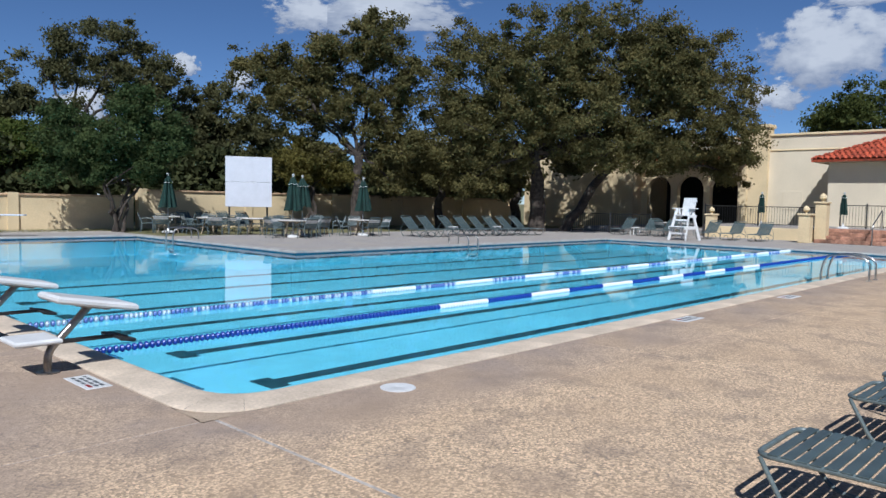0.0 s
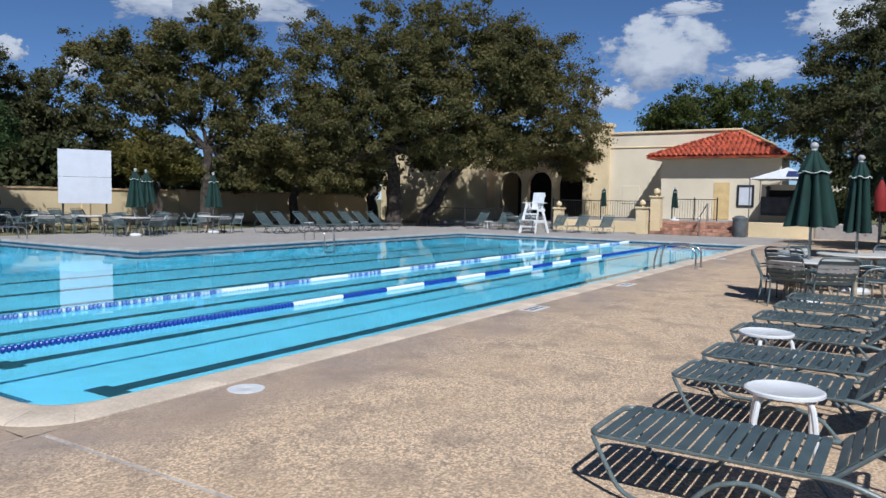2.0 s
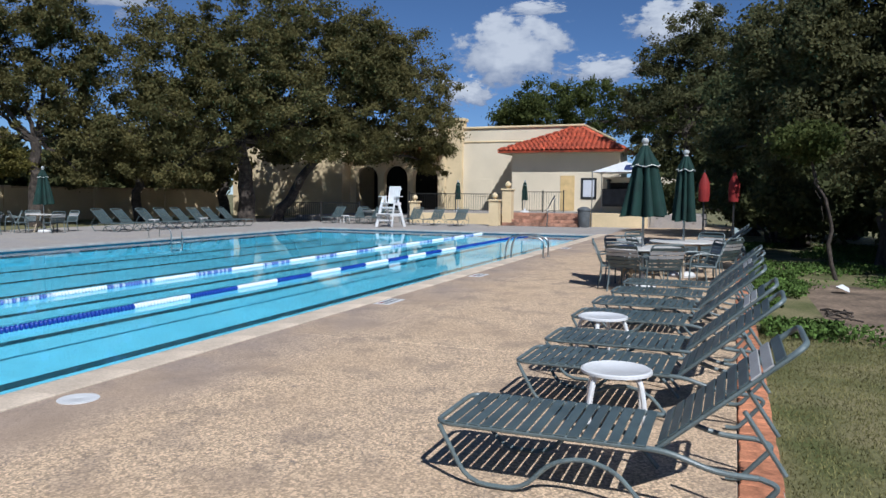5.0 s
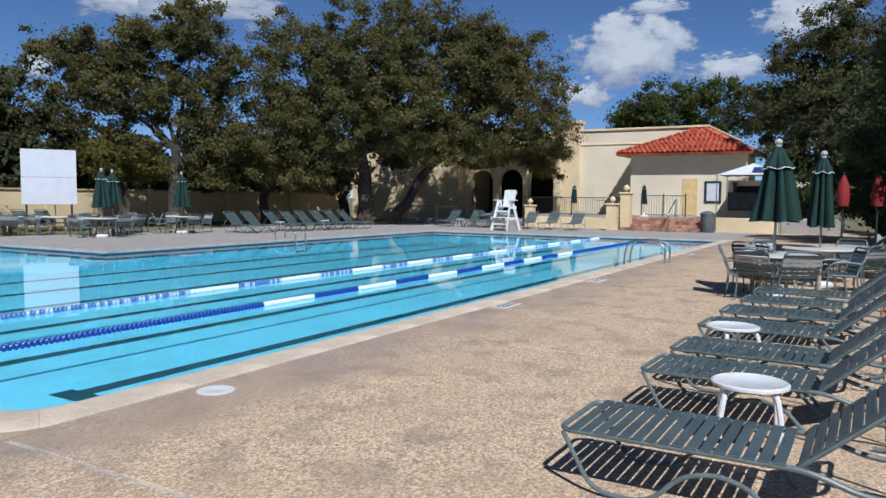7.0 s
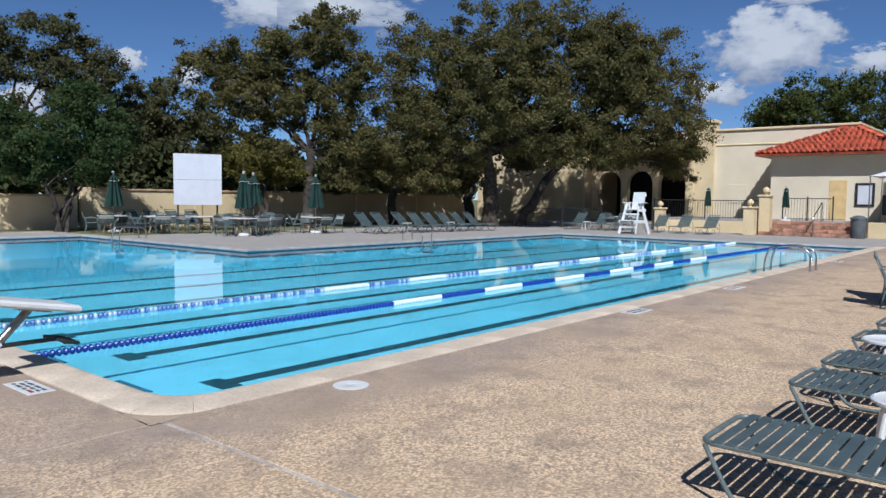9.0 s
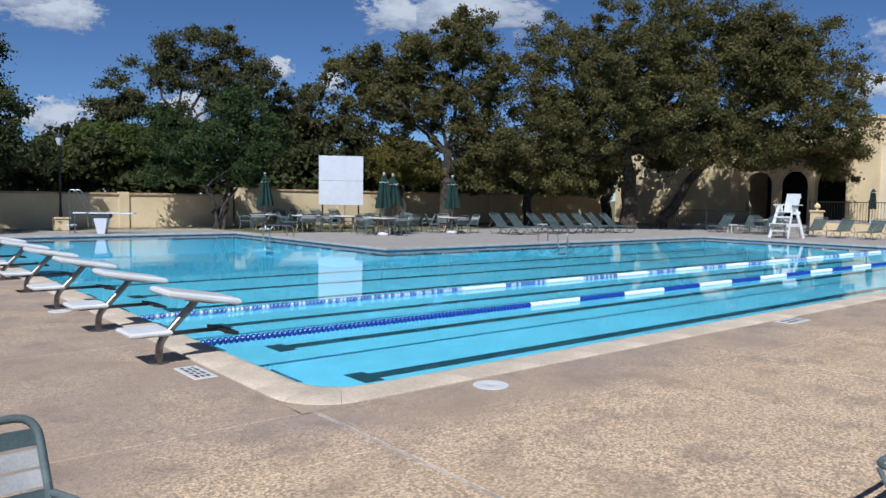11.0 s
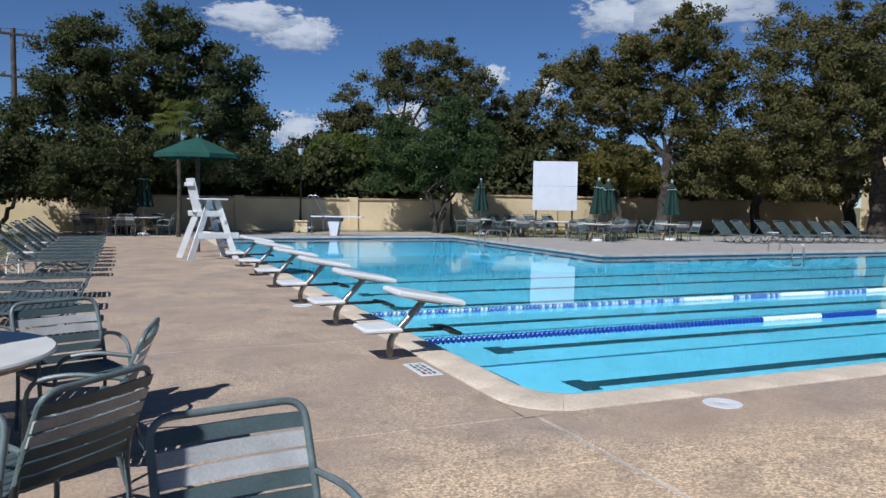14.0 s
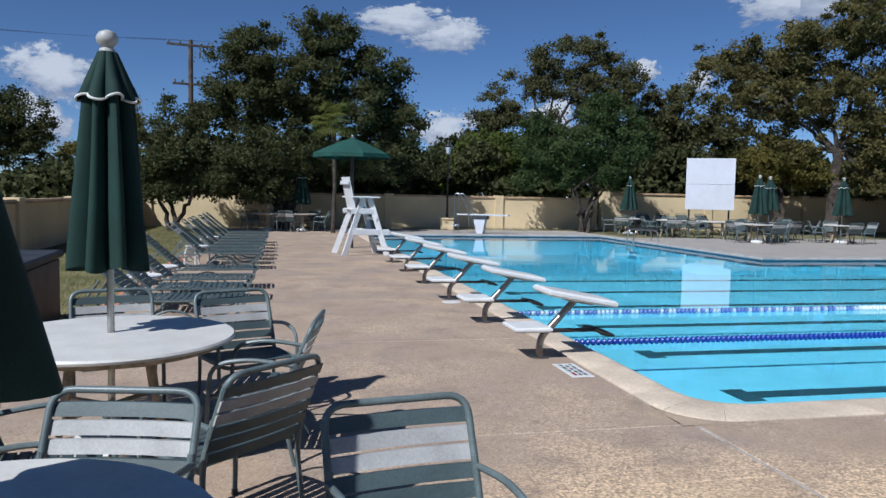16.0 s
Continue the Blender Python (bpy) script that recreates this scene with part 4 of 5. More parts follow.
# ================= furniture =================
def chair(pattern):
    """An armchair of bent tube with vinyl straps; it faces +y."""
    ob = thing("patio_chair", "sage tube-frame patio armchair with vinyl straps, pale ones in the back", "chair", "patio chairs round the tables")
    for s in (-1, 1):
        x = 0.295 * s
        g = Geo().tube(rounded([(x, -0.27, 0.0), (x, -0.22, 0.2), (x, -0.2, 0.42), (x * 0.97, -0.27, 0.66)], 0.15), 0.014, 8)
        part("rear_leg", g, M_FRAME, ob)
        g = Geo().tube(rounded([(x, 0.27, 0.0), (x, 0.26, 0.3), (x, 0.24, 0.62), (x, 0.02, 0.66), (x, -0.26, 0.62)], 0.12), 0.014, 8)
        part("arm", g, M_FRAME, ob)
        part("foot", Geo().lathe([(0.018, 0), (0.018, 0.03), (0.014, 0.035)], 10, Matrix.Translation((x, 0.27, 0))), M_IRON, ob)
    w, t = 0.29, 0.014
    g = Geo().tube(rounded([(-w, -0.19, 0.42), (-w, -0.24, 0.56), (-w, -0.375, 0.875), (w, -0.375, 0.875), (w, -0.24, 0.56), (w, -0.19, 0.42)], 0.09, 6), 0.015, 10)
    part("back_frame", g, M_FRAME, ob)
    g = Geo().tube(rounded([(-w, -0.2, 0.41), (-w, 0.2, 0.43), (-w * 0.85, 0.28, 0.41), (w * 0.85, 0.28, 0.41), (w, 0.2, 0.43), (w, -0.2, 0.41)], 0.08, 5), 0.015, 10)
    part("seat_frame", g, M_FRAME, ob)
    for i in range(len(pattern)):
        u = i / (len(pattern) - 1)
        z = 0.80 - u * 0.33
        y = -0.375 + (0.875 - z) * 0.43
        bow = 0.02
        p, q = [], []
        K = 6
        for j in range(K + 1):
            xx = -w - 0.012 + (2 * w + 0.024) * j / K
            yy = y - bow * math.cos((j / K - 0.5) * math.pi)
            p += [(xx, yy - 0.012 + 0.003, z - 0.026), (xx, yy - 0.012 - 0.02, z + 0.026), (xx, yy + 0.004 - 0.02, z + 0.026), (xx, yy + 0.004 + 0.003, z - 0.026)]
        for j in range(K):
            q += [(j * 4 + a, j * 4 + (a + 1) % 4, j * 4 + 4 + (a + 1) % 4, j * 4 + 4 + a) for a in range(4)]
        q += [(3, 2, 1, 0), tuple(K * 4 + a for a in range(4))]
        part("back_strap", Geo().add(p, q), M_STRAPW if pattern[i] == "w" else M_STRAP, ob, "pale vinyl strap" if pattern[i] == "w" else "")
    for i in range(7):
        y = -0.17 + i * 0.062
        part("seat_strap", Geo().box(-w - 0.01, w + 0.01, y - 0.026, y + 0.026, 0.425, 0.437, 0.004), M_STRAP, ob)
    return ob


chair_a = chair("gwwggg")
chair_a.matrix_basis = pose(-2.13, -4.79, 0, 0, 0, 189)
spots = [(-2.9, -3.49, 44), (-2.88, -1.5, 202), (-3.3, -4.5, 168), (-3.82, -1.42, 196), (-2.76, -2.38, 80), (-3.64, -3.78, -82)]
for x, y, a in spots:
    copy_thing(chair_a, pose(x, y, 0, 0, 0, a))


def lounger(pale):
    """A strap lounger; its foot end points to +y, its raised back to -y, the hinge at y = 0."""
    ob = thing("sun_lounger", "sage tube-frame sun lounger with vinyl straps and raised back", "lounger", "sun loungers round the pool")
    w, r, z = 0.325, 0.016, 0.35
    L = 1.24
    g = Geo().tube(rounded([(-w, -0.5, 0.27), (-w, -0.3, 0.27), (-w, -0.05, z), (-w, L, z), (w, L, z), (w, -0.05, z), (w, -0.3, 0.27), (w, -0.5, 0.27)], 0.09, 5), r, 9)
    part("seat_frame", g, M_FRAME, ob)
    for s in (-w, w):
        g = Geo().tube(rounded([(s, L - 0.02, z - 0.01), (s, L - 0.2, 0.02), (s, L - 0.52, 0.02), (s, L - 0.68, 0.2), (s, L - 0.86, 0.25), (s, L - 1.04, 0.2), (s, L - 1.2, 0.02)], 0.12, 4), r * 0.9, 8)
        part("front_leg", g, M_FRAME, ob)
        g = Geo().tube(rounded([(s, -0.5, 0.27), (s, -0.6, 0.24), (s, -0.42, 0.02), (s, -0.34, 0.02)], 0.06, 4), r, 8)
        part("rear_leg", g, M_FRAME, ob)
        g = Geo().tube([(s * 0.96, -0.42, 0.6), (s * 1.0, -0.62, 0.3)], r * 0.8, 8)
        part("prop", g, M_FRAME, ob)
    a = radians(41)
    B = 0.92
    c, sn = math.cos(a), math.sin(a)
    g = Geo().tube(rounded([(-w + .03, 0.0, z), (-w + .03, -B * c, z + B * sn), (w - .03, -B * c, z + B * sn), (w - .03, 0.0, z)], 0.09, 6), r, 9)
    part("back_frame", g, M_FRAME, ob)
    n = 16
    for i in range(n):
        y = 0.06 + i * (L - 0.1) / n + 0.02
        part("seat_strap", Geo().box(-w - 0.015, w + 0.015, y - 0.029, y + 0.029, z + 0.008, z + 0.02, 0.004), M_STRAP, ob)
    for i in range(11):
        d = 0.05 + i * 0.073
        m = pose(0, -d * c, z + d * sn, -41, 0, 0)
        white = pale and i in (8, 9)
        part("back_strap", Geo().box(-w + 0.012, w - 0.012, -0.031, 0.031, 0.01, 0.022, 0.004, m), M_STRAPW if white else M_STRAP, ob, "pale vinyl strap" if white else "")
    return ob


lo = lounger(True)
lo.matrix_basis = pose(1.92, -7.12, 0, 0, 0, 0)
lo2 = lounger(False)
lo2.matrix_basis = pose(3.6, -7.12, 0, 0, 0, -1.5)
rl = random.Random(7)
for x, k in ((4.55, lo), (5.93, lo2), (7.1, lo2), (8.25, lo), (9.4, lo2), (16.2, lo2), (17.4, lo2), (18.6, lo)):
    copy_thing(k, pose(x, -7.1 + rl.uniform(-.06, .06), 0, 0, 0, rl.uniform(-2, 2)))
for y in (2.25, 3.35, 4.5, 5.9, 9.2, 10.3, 11.4, 12.5, 13.7, 14.9, 16.2, 17.5):
    copy_thing(rl.choice([lo, lo2]), pose(-4.28 + rl.uniform(-.05, .05), y, 0, 0, 0, -90 + rl.uniform(-2, 2)))
for i in range(8):
    copy_thing(lo2, pose(21.9 + i * 0.98 + (0.35 if i > 1 else 0), 17.6 - i * 0.12, 0, 0, 0, 180 + rl.uniform(-4, 4)))
for x in (14.9, 15.9, 17.0, 18.1):
    copy_thing(lo2, pose(x, 26.0, 0, 0, 0, 178))
for y in (14.2, 12.7, 11.6, 9.2, 7.9, 6.5):
    copy_thing(lo2, pose(35.6, y, 0, 0, 0, 90 + rl.uniform(-5, 5)))


def stool():
    ob = thing("side_table", "low round white side table with bent tube legs", "table", "side tables between the loungers")
    part("tabletop", Geo().lathe([(0.23, 0.425), (0.25, 0.43), (0.25, 0.448), (0.235, 0.456), (0.225, 0.45)], 32), M_PLASTIC, ob)
    for k in range(4):
        a = radians(45 + 90 * k)
        c, s = math.cos(a), math.sin(a)
        g = Geo().tube(rounded([(0.1 * c, 0.1 * s, 0.42), (0.22 * c, 0.22 * s, 0.41), (0.26 * c, 0.26 * s, 0.25), (0.27 * c, 0.27 * s, 0)], 0.08, 5), 0.02, 8)
        part("leg", g, M_PLASTIC, ob)
    return ob


st = stool()
st.matrix_basis = pose(2.93, -6.72, 0, 0, 0, 10)
for x, y in ((5.22, -6.25), (-4.55, 3.9), (-4.5, 5.2), (-4.45, 9.75), (-4.5, 13.1), (24.3, 17.3), (27.3, 17.0), (35.2, 13.4)):
    copy_thing(st, pose(x, y, 0, 0, 0, rl.uniform(0, 90)))


def table(r=0.695):
    ob = thing("patio_table", "round white patio table on splayed beige legs", "table", "round patio tables")
    part("tabletop", Geo().lathe([(0.05, 0.712), (r - 0.04, 0.712), (r - 0.005, 0.72), (r, 0.735), (r - 0.01, 0.748), (0.05, 0.752)], 48), M_TABLETOP, ob)
    part("apron", Geo().lathe([(r - 0.075, 0.68), (r - 0.065, 0.712), (r - 0.095, 0.712), (r - 0.095, 0.68)], 40), M_WOOD, ob)
    for k in range(4):
        a = radians(45 + 90 * k)
        c, s = math.cos(a), math.sin(a)
        part("leg", Geo().tube([(0.3 * c, 0.3 * s, 0.71), (0.36 * c, 0.36 * s, 0.35), (0.48 * c, 0.48 * s, 0)], [0.03, 0.026, 0.024], 8), M_WOOD, ob)
    part("stretcher", Geo().tube([(0.36, 0.36, 0.3), (-0.36, -0.36, 0.3)], 0.016, 6).tube([(0.36, -0.36, 0.3), (-0.36, 0.36, 0.3)], 0.016, 6), M_WOOD, ob)
    return ob


def umbrella(top, shoulder, hem, r_sh, r_hem, label):
    """A closed market umbrella, with folds hanging round the pole and a ruffled vent at the top."""
    ob = thing("closed_umbrella", label, "umbrella", "closed green umbrellas")
    part("pole", Geo().tube([(0, 0, 0.03), (0, 0, top - 0.05)], 0.022, 12), M_STEEL, ob)
    part("base_weight", Geo().lathe([(0.26, 0), (0.27, 0.04), (0.22, 0.09), (0.06, 0.12), (0.05, 0.25), (0.03, 0.26)], 24), M_PLASTIC, ob)
    part("finial", Geo().lathe([(0.022, top - 0.13), (0.05, top - 0.11), (0.045, top - 0.09), (0.03, top - 0.085), (0.062, top - 0.05), (0.066, top - 0.025), (0.05, top + 0.01), (0.015, top + 0.025)], 18), M_GREYBALL, ob)
    N, folds = 96, 8
    def skin(levels, amp, sharp):
        p, q = [], []
        for r, z, am in levels:
            for k in range(N):
                a = 2 * math.pi * k / N
                f = abs(math.sin(a * folds / 2)) ** sharp
                rr = r * (1 - am * (1 - f)) * (1 + 0.05 * math.sin(3 * a + 1.3 * z * 2))
                p.append((rr * math.cos(a), rr * math.sin(a), z + 0.02 * math.sin(a * 5 + 1) * (am > amp * 0.8)))
        for i in range(len(levels) - 1):
            q += [(i * N + k, i * N + (k + 1) % N, (i + 1) * N + (k + 1) % N, (i + 1) * N + k) for k in range(N)]
        return Geo().add(p, q), p
    H = top - 0.12
    lv = []
    for i in range(9):
        u = i / 8
        lv.append((0.055 + (r_sh * 0.92 - 0.055) * u, H - (H - shoulder) * u, 0.15 + 0.42 * u))
    for i in range(1, 12):
        u = i / 11
        lv.append((r_sh * 0.92 + (r_hem - r_sh * 0.92) * u, shoulder - (shoulder - hem) * u, 0.57 + 0.05 * math.sin(7 * u)))
    geo, _ = skin(lv, 0.57, 1.0)
    part("canopy", geo, M_GREEN, ob, "folded green canvas")
    lv = [(0.06 + (r_sh * 1.12 - 0.06) * i / 8, H + 0.01 - (H - shoulder + 0.03) * i / 8, 0.12 + 0.22 * i / 8) for i in range(9)]
    geo, p = skin(lv, 0.34, 0.8)
    vent = part("vent", geo, M_GREEN, ob)
    rim = p[-N:]
    part("piping", Geo().tube(rim, 0.008, 5, True), M_TRIM, vent, "pale piping along the vent")
    return ob


tb = table()
tb.matrix_basis = pose(-3.46, -5.2, 0, 0, 0, 30)
table(0.76).matrix_basis = pose(-3.68, -2.26, 0, 0, 0, 12)
um = umbrella(2.62, 2.24, 1.17, 0.17, 0.25, "closed dark green canvas umbrella standing through a table")
um.matrix_basis = pose(-3.69, -2.2, 0, 0, 0, 5)
um3 = umbrella(2.7, 2.3, 1.16, 0.19, 0.42, "closed dark green canvas umbrella over a white patio table")
um3.matrix_basis = pose(-3.60, -5.27, 0, 0, 0, 40)
um2 = umbrella(2.7, 2.24, 1.32, 0.24, 0.44, "loosely closed dark green umbrella over a patio table")
um2.matrix_basis = pose(11.5, -5.93, 0, 0, 0, 0)
copy_thing(tb, pose(11.5, -5.93, 0, 0, 0, 20))
copy_thing(tb, pose(13.85, -6.5, 0, 0, 0, 50))
copy_thing(um, pose(13.85, -6.5, 0, 0, 0, 25))
for x, y, a in ((11.4, -5.42, 190), (12.4, -5.5, 120), (10.6, -6.3, -60), (11.9, -6.9, 20), (13.2, -7.2, -30), (14.8, -6.9, 70), (14.3, -5.7, 150), (10.85, -5.8, -110), (13.0, -5.8, -140)):
    copy_thing(chair_a, pose(x, y, 0, 0, 0, a))
# tables on the far deck
for x, y, u in ((13.4, 25.0, 1), (16.0, 21.8, 0), (17.3, 20.1, 2), (16.1, 19.1, 1), (19.0, 21.2, 0), (14.6, 23.2, 0), (20.1, 19.2, 1), (36.8, 12.0, 0), (-3.2, 25.3, 1), (-1.8, 25.3, 1)):
    copy_thing(tb, pose(x, y, 0, 0, 0, x * 20))
    if u:
        copy_thing(um2 if u == 2 else um3, pose(x, y, 0, 0, 0, x * 31))
    for k in range(4):
        a = 90 * k + x * 17
        copy_thing(chair_a, pose(x + 0.95 * math.sin(radians(a)), y - 0.95 * math.cos(radians(a)), 0, 0, 0, a + rl.uniform(-15, 15)))


um4 = umbrella(1.85, 1.6, 0.72, 0.13, 0.2, "small closed green umbrella on the clubhouse terrace")
um4.matrix_basis = pose(39.6, 8.1, 0.7, 0, 0, 0)
copy_thing(um4, pose(39.3, 3.85, 0.7, 0, 0, 20))


# ================= lifeguard chairs =================
def lifeguard_chair():
    """A white timber lifeguard chair; it faces +x."""
    ob = thing("lifeguard_chair", "tall white-painted timber lifeguard chair with A-frame legs", "lifeguard chair", "lifeguard chairs")
    def board(n, pts, w, t, lab=""):
        a, b = Vector(pts[0]), Vector(pts[1])
        d = b - a
        m = Matrix.Translation(a) @ d.to_track_quat("Z", "Y").to_matrix().to_4x4()
        part(n, Geo().box(-t / 2, t / 2, -w / 2, w / 2, 0, d.length, 0.006, m), M_WHITE, ob, lab)
    for y in (-0.42, 0.42):
        board("front_leg", ((0.62, y * 1.15, 0), (0.16, y * 0.85, 1.55)), 0.15, 0.045)
        board("rear_leg", ((-0.58, y * 1.15, 0), (-0.02, y * 0.85, 1.55)), 0.15, 0.045)
        part("armrest", Geo().box(-0.35, 0.4, y - 0.09, y + 0.09, 1.55, 1.59, 0.01), M_WHITE, ob)
        part("side_rail", Geo().box(-0.36, 0.32, y * 0.93 - 0.02, y * 0.93 + 0.02, 1.12, 1.26, 0.008), M_WHITE, ob)
    part("seat", Geo().box(-0.28, 0.3, -0.4, 0.4, 1.22, 1.26, 0.008), M_WHITE, ob)
    for k in range(5):
        y = -0.28 + 0.14 * k
        board("back_slat", ((-0.22, y, 1.2), (-0.42, y, 2.1)), 0.028, 0.13)
    part("back_rail", Geo().box(-0.46, -0.42, -0.36, 0.36, 1.9, 2.0, 0.006), M_WHITE, ob)
    part("footrest", Geo().box(0.05, 0.72, -0.44, 0.44, 0.66, 0.7, 0.01), M_WHITE, ob)
    for y in (-0.44, 0.44):
        part("footrest_beam", Geo().box(-0.35, 0.7, y - 0.02, y + 0.02, 0.55, 0.7, 0.008), M_WHITE, ob)
    for z, x in ((0.3, 0.54), (0.95, 0.36)):
        part("rung", Geo().box(x - 0.05, x + 0.0, -0.46, 0.46, z, z + 0.09, 0.008), M_WHITE, ob)
    return ob


lg = lifeguard_chair()
lg.matrix_basis = pose(-0.55, 13.0, 0, 0, 0, 12)
copy_thing(lg, pose(32.3, 9.1, 0, 0, 0, 172))


def parasol(m):
    ob = thing("open_umbrella", "open dark green canvas umbrella on a timber post", "umbrella", m=m)
    part("pole", Geo().tube([(0, 0, -0.17), (0, 0, 3.1)], 0.06, 10), M_POLE, ob)
    N = 8
    p = [(0, 0, 3.18)]
    for r, z in ((0.45, 3.02), (0.85, 2.84), (1.2, 2.68)):
        p += [(r * math.cos(2 * math.pi * k / N), r * math.sin(2 * math.pi * k / N), z) for k in range(N)]
    p += [(1.21 * math.cos(2 * math.pi * k / N), 1.21 * math.sin(2 * math.pi * k / N), 2.56) for k in range(N)]
    q = [(0, 1 + k, 1 + (k + 1) % N) for k in range(N)]
    for i in range(3):
        q += [(1 + i * N + k, 1 + (i + 1) * N + k, 1 + (i + 1) * N + (k + 1) % N, 1 + i * N + (k + 1) % N) for k in range(N)]
    part("canopy", Geo().add(p, q), M_GREEN2, ob, smooth=False)
    part("finial", Geo().lathe([(0.03, 3.14), (0.045, 3.2), (0.02, 3.26)], 10), M_STEEL, ob)
    for k in range(N):
        a = 2 * math.pi * k / N
        part("rib", Geo().tube([(0.05 * math.cos(a), 0.05 * math.sin(a), 3.0), (1.18 * math.cos(a), 1.18 * math.sin(a), 2.6)], 0.01, 5), M_POLE, ob)
    return ob


parasol(pose(-0.55, 15.4, 0.17, 0, 0, 10))


# ================= diving board, screen, lamp =================
def diving_board(m):
    ob = thing("diving_board", "white springboard on a pedestal with steel hand rails", "diving board", m=m)
    part("board", Geo().box(-1.0, 1.3, -0.25, 0.25, 0.8, 0.85, 0.012), M_PANEL, ob)
    part("pedestal", Geo().add([(-0.12, -0.16, 0), (0.16, -0.16, 0), (0.16, 0.16, 0), (-0.12, 0.16, 0), (-0.24, -0.2, 0.62), (0.28, -0.2, 0.62), (0.28, 0.2, 0.62), (-0.24, 0.2, 0.62)],
                               [(0, 3, 2, 1), (4, 5, 6, 7), (0, 1, 5, 4), (1, 2, 6, 5), (2, 3, 7, 6), (3, 0, 4, 7)]), M_PANEL, ob)
    part("fulcrum", Geo().box(-0.32, 0.36, -0.22, 0.22, 0.625, 0.795, 0.02), M_CHARCOAL, ob, "dark fulcrum housing")
    for s in (-0.32, 0.32):
        part("hand_rail", Geo().tube(rounded([(-1.1, s, 0), (-1.1, s, 1.75), (-0.85, s, 1.75), (-0.45, s, 1.0), (-0.4, s, 0.3)], 0.2, 6), 0.022, 8), M_STEEL, ob)
    part("step", Geo().box(-1.25, -1.0, -0.3, 0.3, 0.3, 0.35, 0.006), M_PANEL, ob)
    return ob


diving_board(pose(5.95, 24.4, 0, 0, 0, -30))


def screen():
    ob = thing("projection_screen", "large square white board of two panels on a post", "screen", m=pose(17.28, 24.5, 0, 0, 0, -28))
    part("post", Geo().box(-0.95, -0.87, 0.02, 0.1, 0, 3.4).box(0.87, 0.95, 0.3, 0.36, 0, 1.3), M_IRON, ob)
    part("panel", Geo().box(-1.1, 1.1, -0.03, 0.01, 2.43, 3.66, 0.006), M_PANEL, ob)
    part("panel", Geo().box(-1.1, 1.1, -0.03, 0.01, 1.22, 2.42, 0.006), M_PANEL, ob)
    part("brace", Geo().tube([(-0.91, 0.06, 2.6), (0.91, 0.06, 2.6)], 0.03, 6), M_IRON, ob)


screen()


def lamp_post(m):
    ob = thing("lamp_post", "black iron lamp post with a lantern on a cream plinth", "lamp post", m=m)
    part("plinth", Geo().box(-0.28, 0.28, -0.28, 0.28, 0, 0.5, 0.03).box(-0.32, 0.32, -0.32, 0.32, 0.5, 0.58, 0.02), M_STUCCO, ob)
    part("post", Geo().lathe([(0.09, 0.58), (0.06, 0.8), (0.045, 1.2), (0.04, 3.5), (0.07, 3.55), (0.03, 3.6)], 12), M_IRON, ob)
    part("lantern", Geo().lathe([(0.06, 3.6), (0.17, 3.95), (0.2, 3.97), (0.05, 4.15), (0.02, 4.3)], 8), M_IRON, ob)
    part("glass", Geo().lathe([(0.07, 3.62), (0.165, 3.93), (0.1, 3.93)], 8), M_PANEL, ob)


lamp_post(pose(5.1, 27.3, 0))

# ================= walls and building =================
def garden_wall(name, x0, y0, x1, y1, z, label):
    d = Vector((x1 - x0, y1 - y0, 0))
    L = d.length
    a = math.degrees(math.atan2(d.y, d.x))
    m = pose(x0, y0, 0, 0, 0, a)
    w = structure(name, Geo().box(0, L, -0.11, 0.11, -0.2, z - 0.1, 0, m), M_STUCCO, label)
    part("wall_cap", Geo().box(-0.05, L + 0.05, -0.18, 0.18, z - 0.1, z - 0.03, 0.012, m).box(-0.05, L + 0.05, -0.15, 0.15, z - 0.03, z, 0.01, m), M_CAP, w, "terracotta coping of the wall")
    n = int(L / 5.2)
    for i in range(n + 1):
        x = min(L - 0.25, 0.25 + i * L / max(1, n))
        part("pier", Geo().box(x - 0.22, x + 0.22, -0.2, 0.2, -0.2, z + 0.04, 0.01, m), M_STUCCO, w)
    return w


garden_wall("wall_back", -9, 29.2, 13.6, 29.2, 1.66, "cream stucco garden wall with terracotta coping")
garden_wall("wall_back_2", 13.8, 29.2, 44, 29.2, 1.98, "higher cream stucco garden wall dappled with shade")
garden_wall("wall_left", -9.2, -30, -9.2, 29.0, 1.35, "low cream stucco wall in the shade")

# clubhouse
BX = 47.0
bld = thing("clubhouse", "cream stucco clubhouse with red clay tile roofs and arches", "building")
part("main_wall", Geo().box(BX, BX + 14, 2.0, 11.0, -0.1, 6.3), M_STUCCO2, bld)
part("upper_wall", Geo().box(BX + 0.7, BX + 14, 11.0, 19.1, 3.9, 6.3), M_STUCCO2, bld)
part("parapet_cap", Geo().box(BX - 0.12, BX + 14.1, 1.9, 10.4, 6.3, 6.45, 0.03), M_STUCCO, bld)
part("parapet_cap", Geo().box(BX + 0.58, BX + 14.1, 11.7, 19.2, 6.3, 6.45, 0.03), M_STUCCO, bld)
part("string_course", Geo().box(BX - 0.06, BX, 2.0, 10.4, 5.35, 5.45, 0.02), M_STUCCO, bld)
part("corner_pier", Geo().box(BX - 0.35, BX + 0.6, 10.45, 11.7, -0.1, 6.85, 0.03), M_STUCCO, bld)
part("pier_cap", Geo().box(BX - 0.45, BX + 0.7, 10.35, 11.8, 6.85, 7.08, 0.03), M_STUCCO, bld)
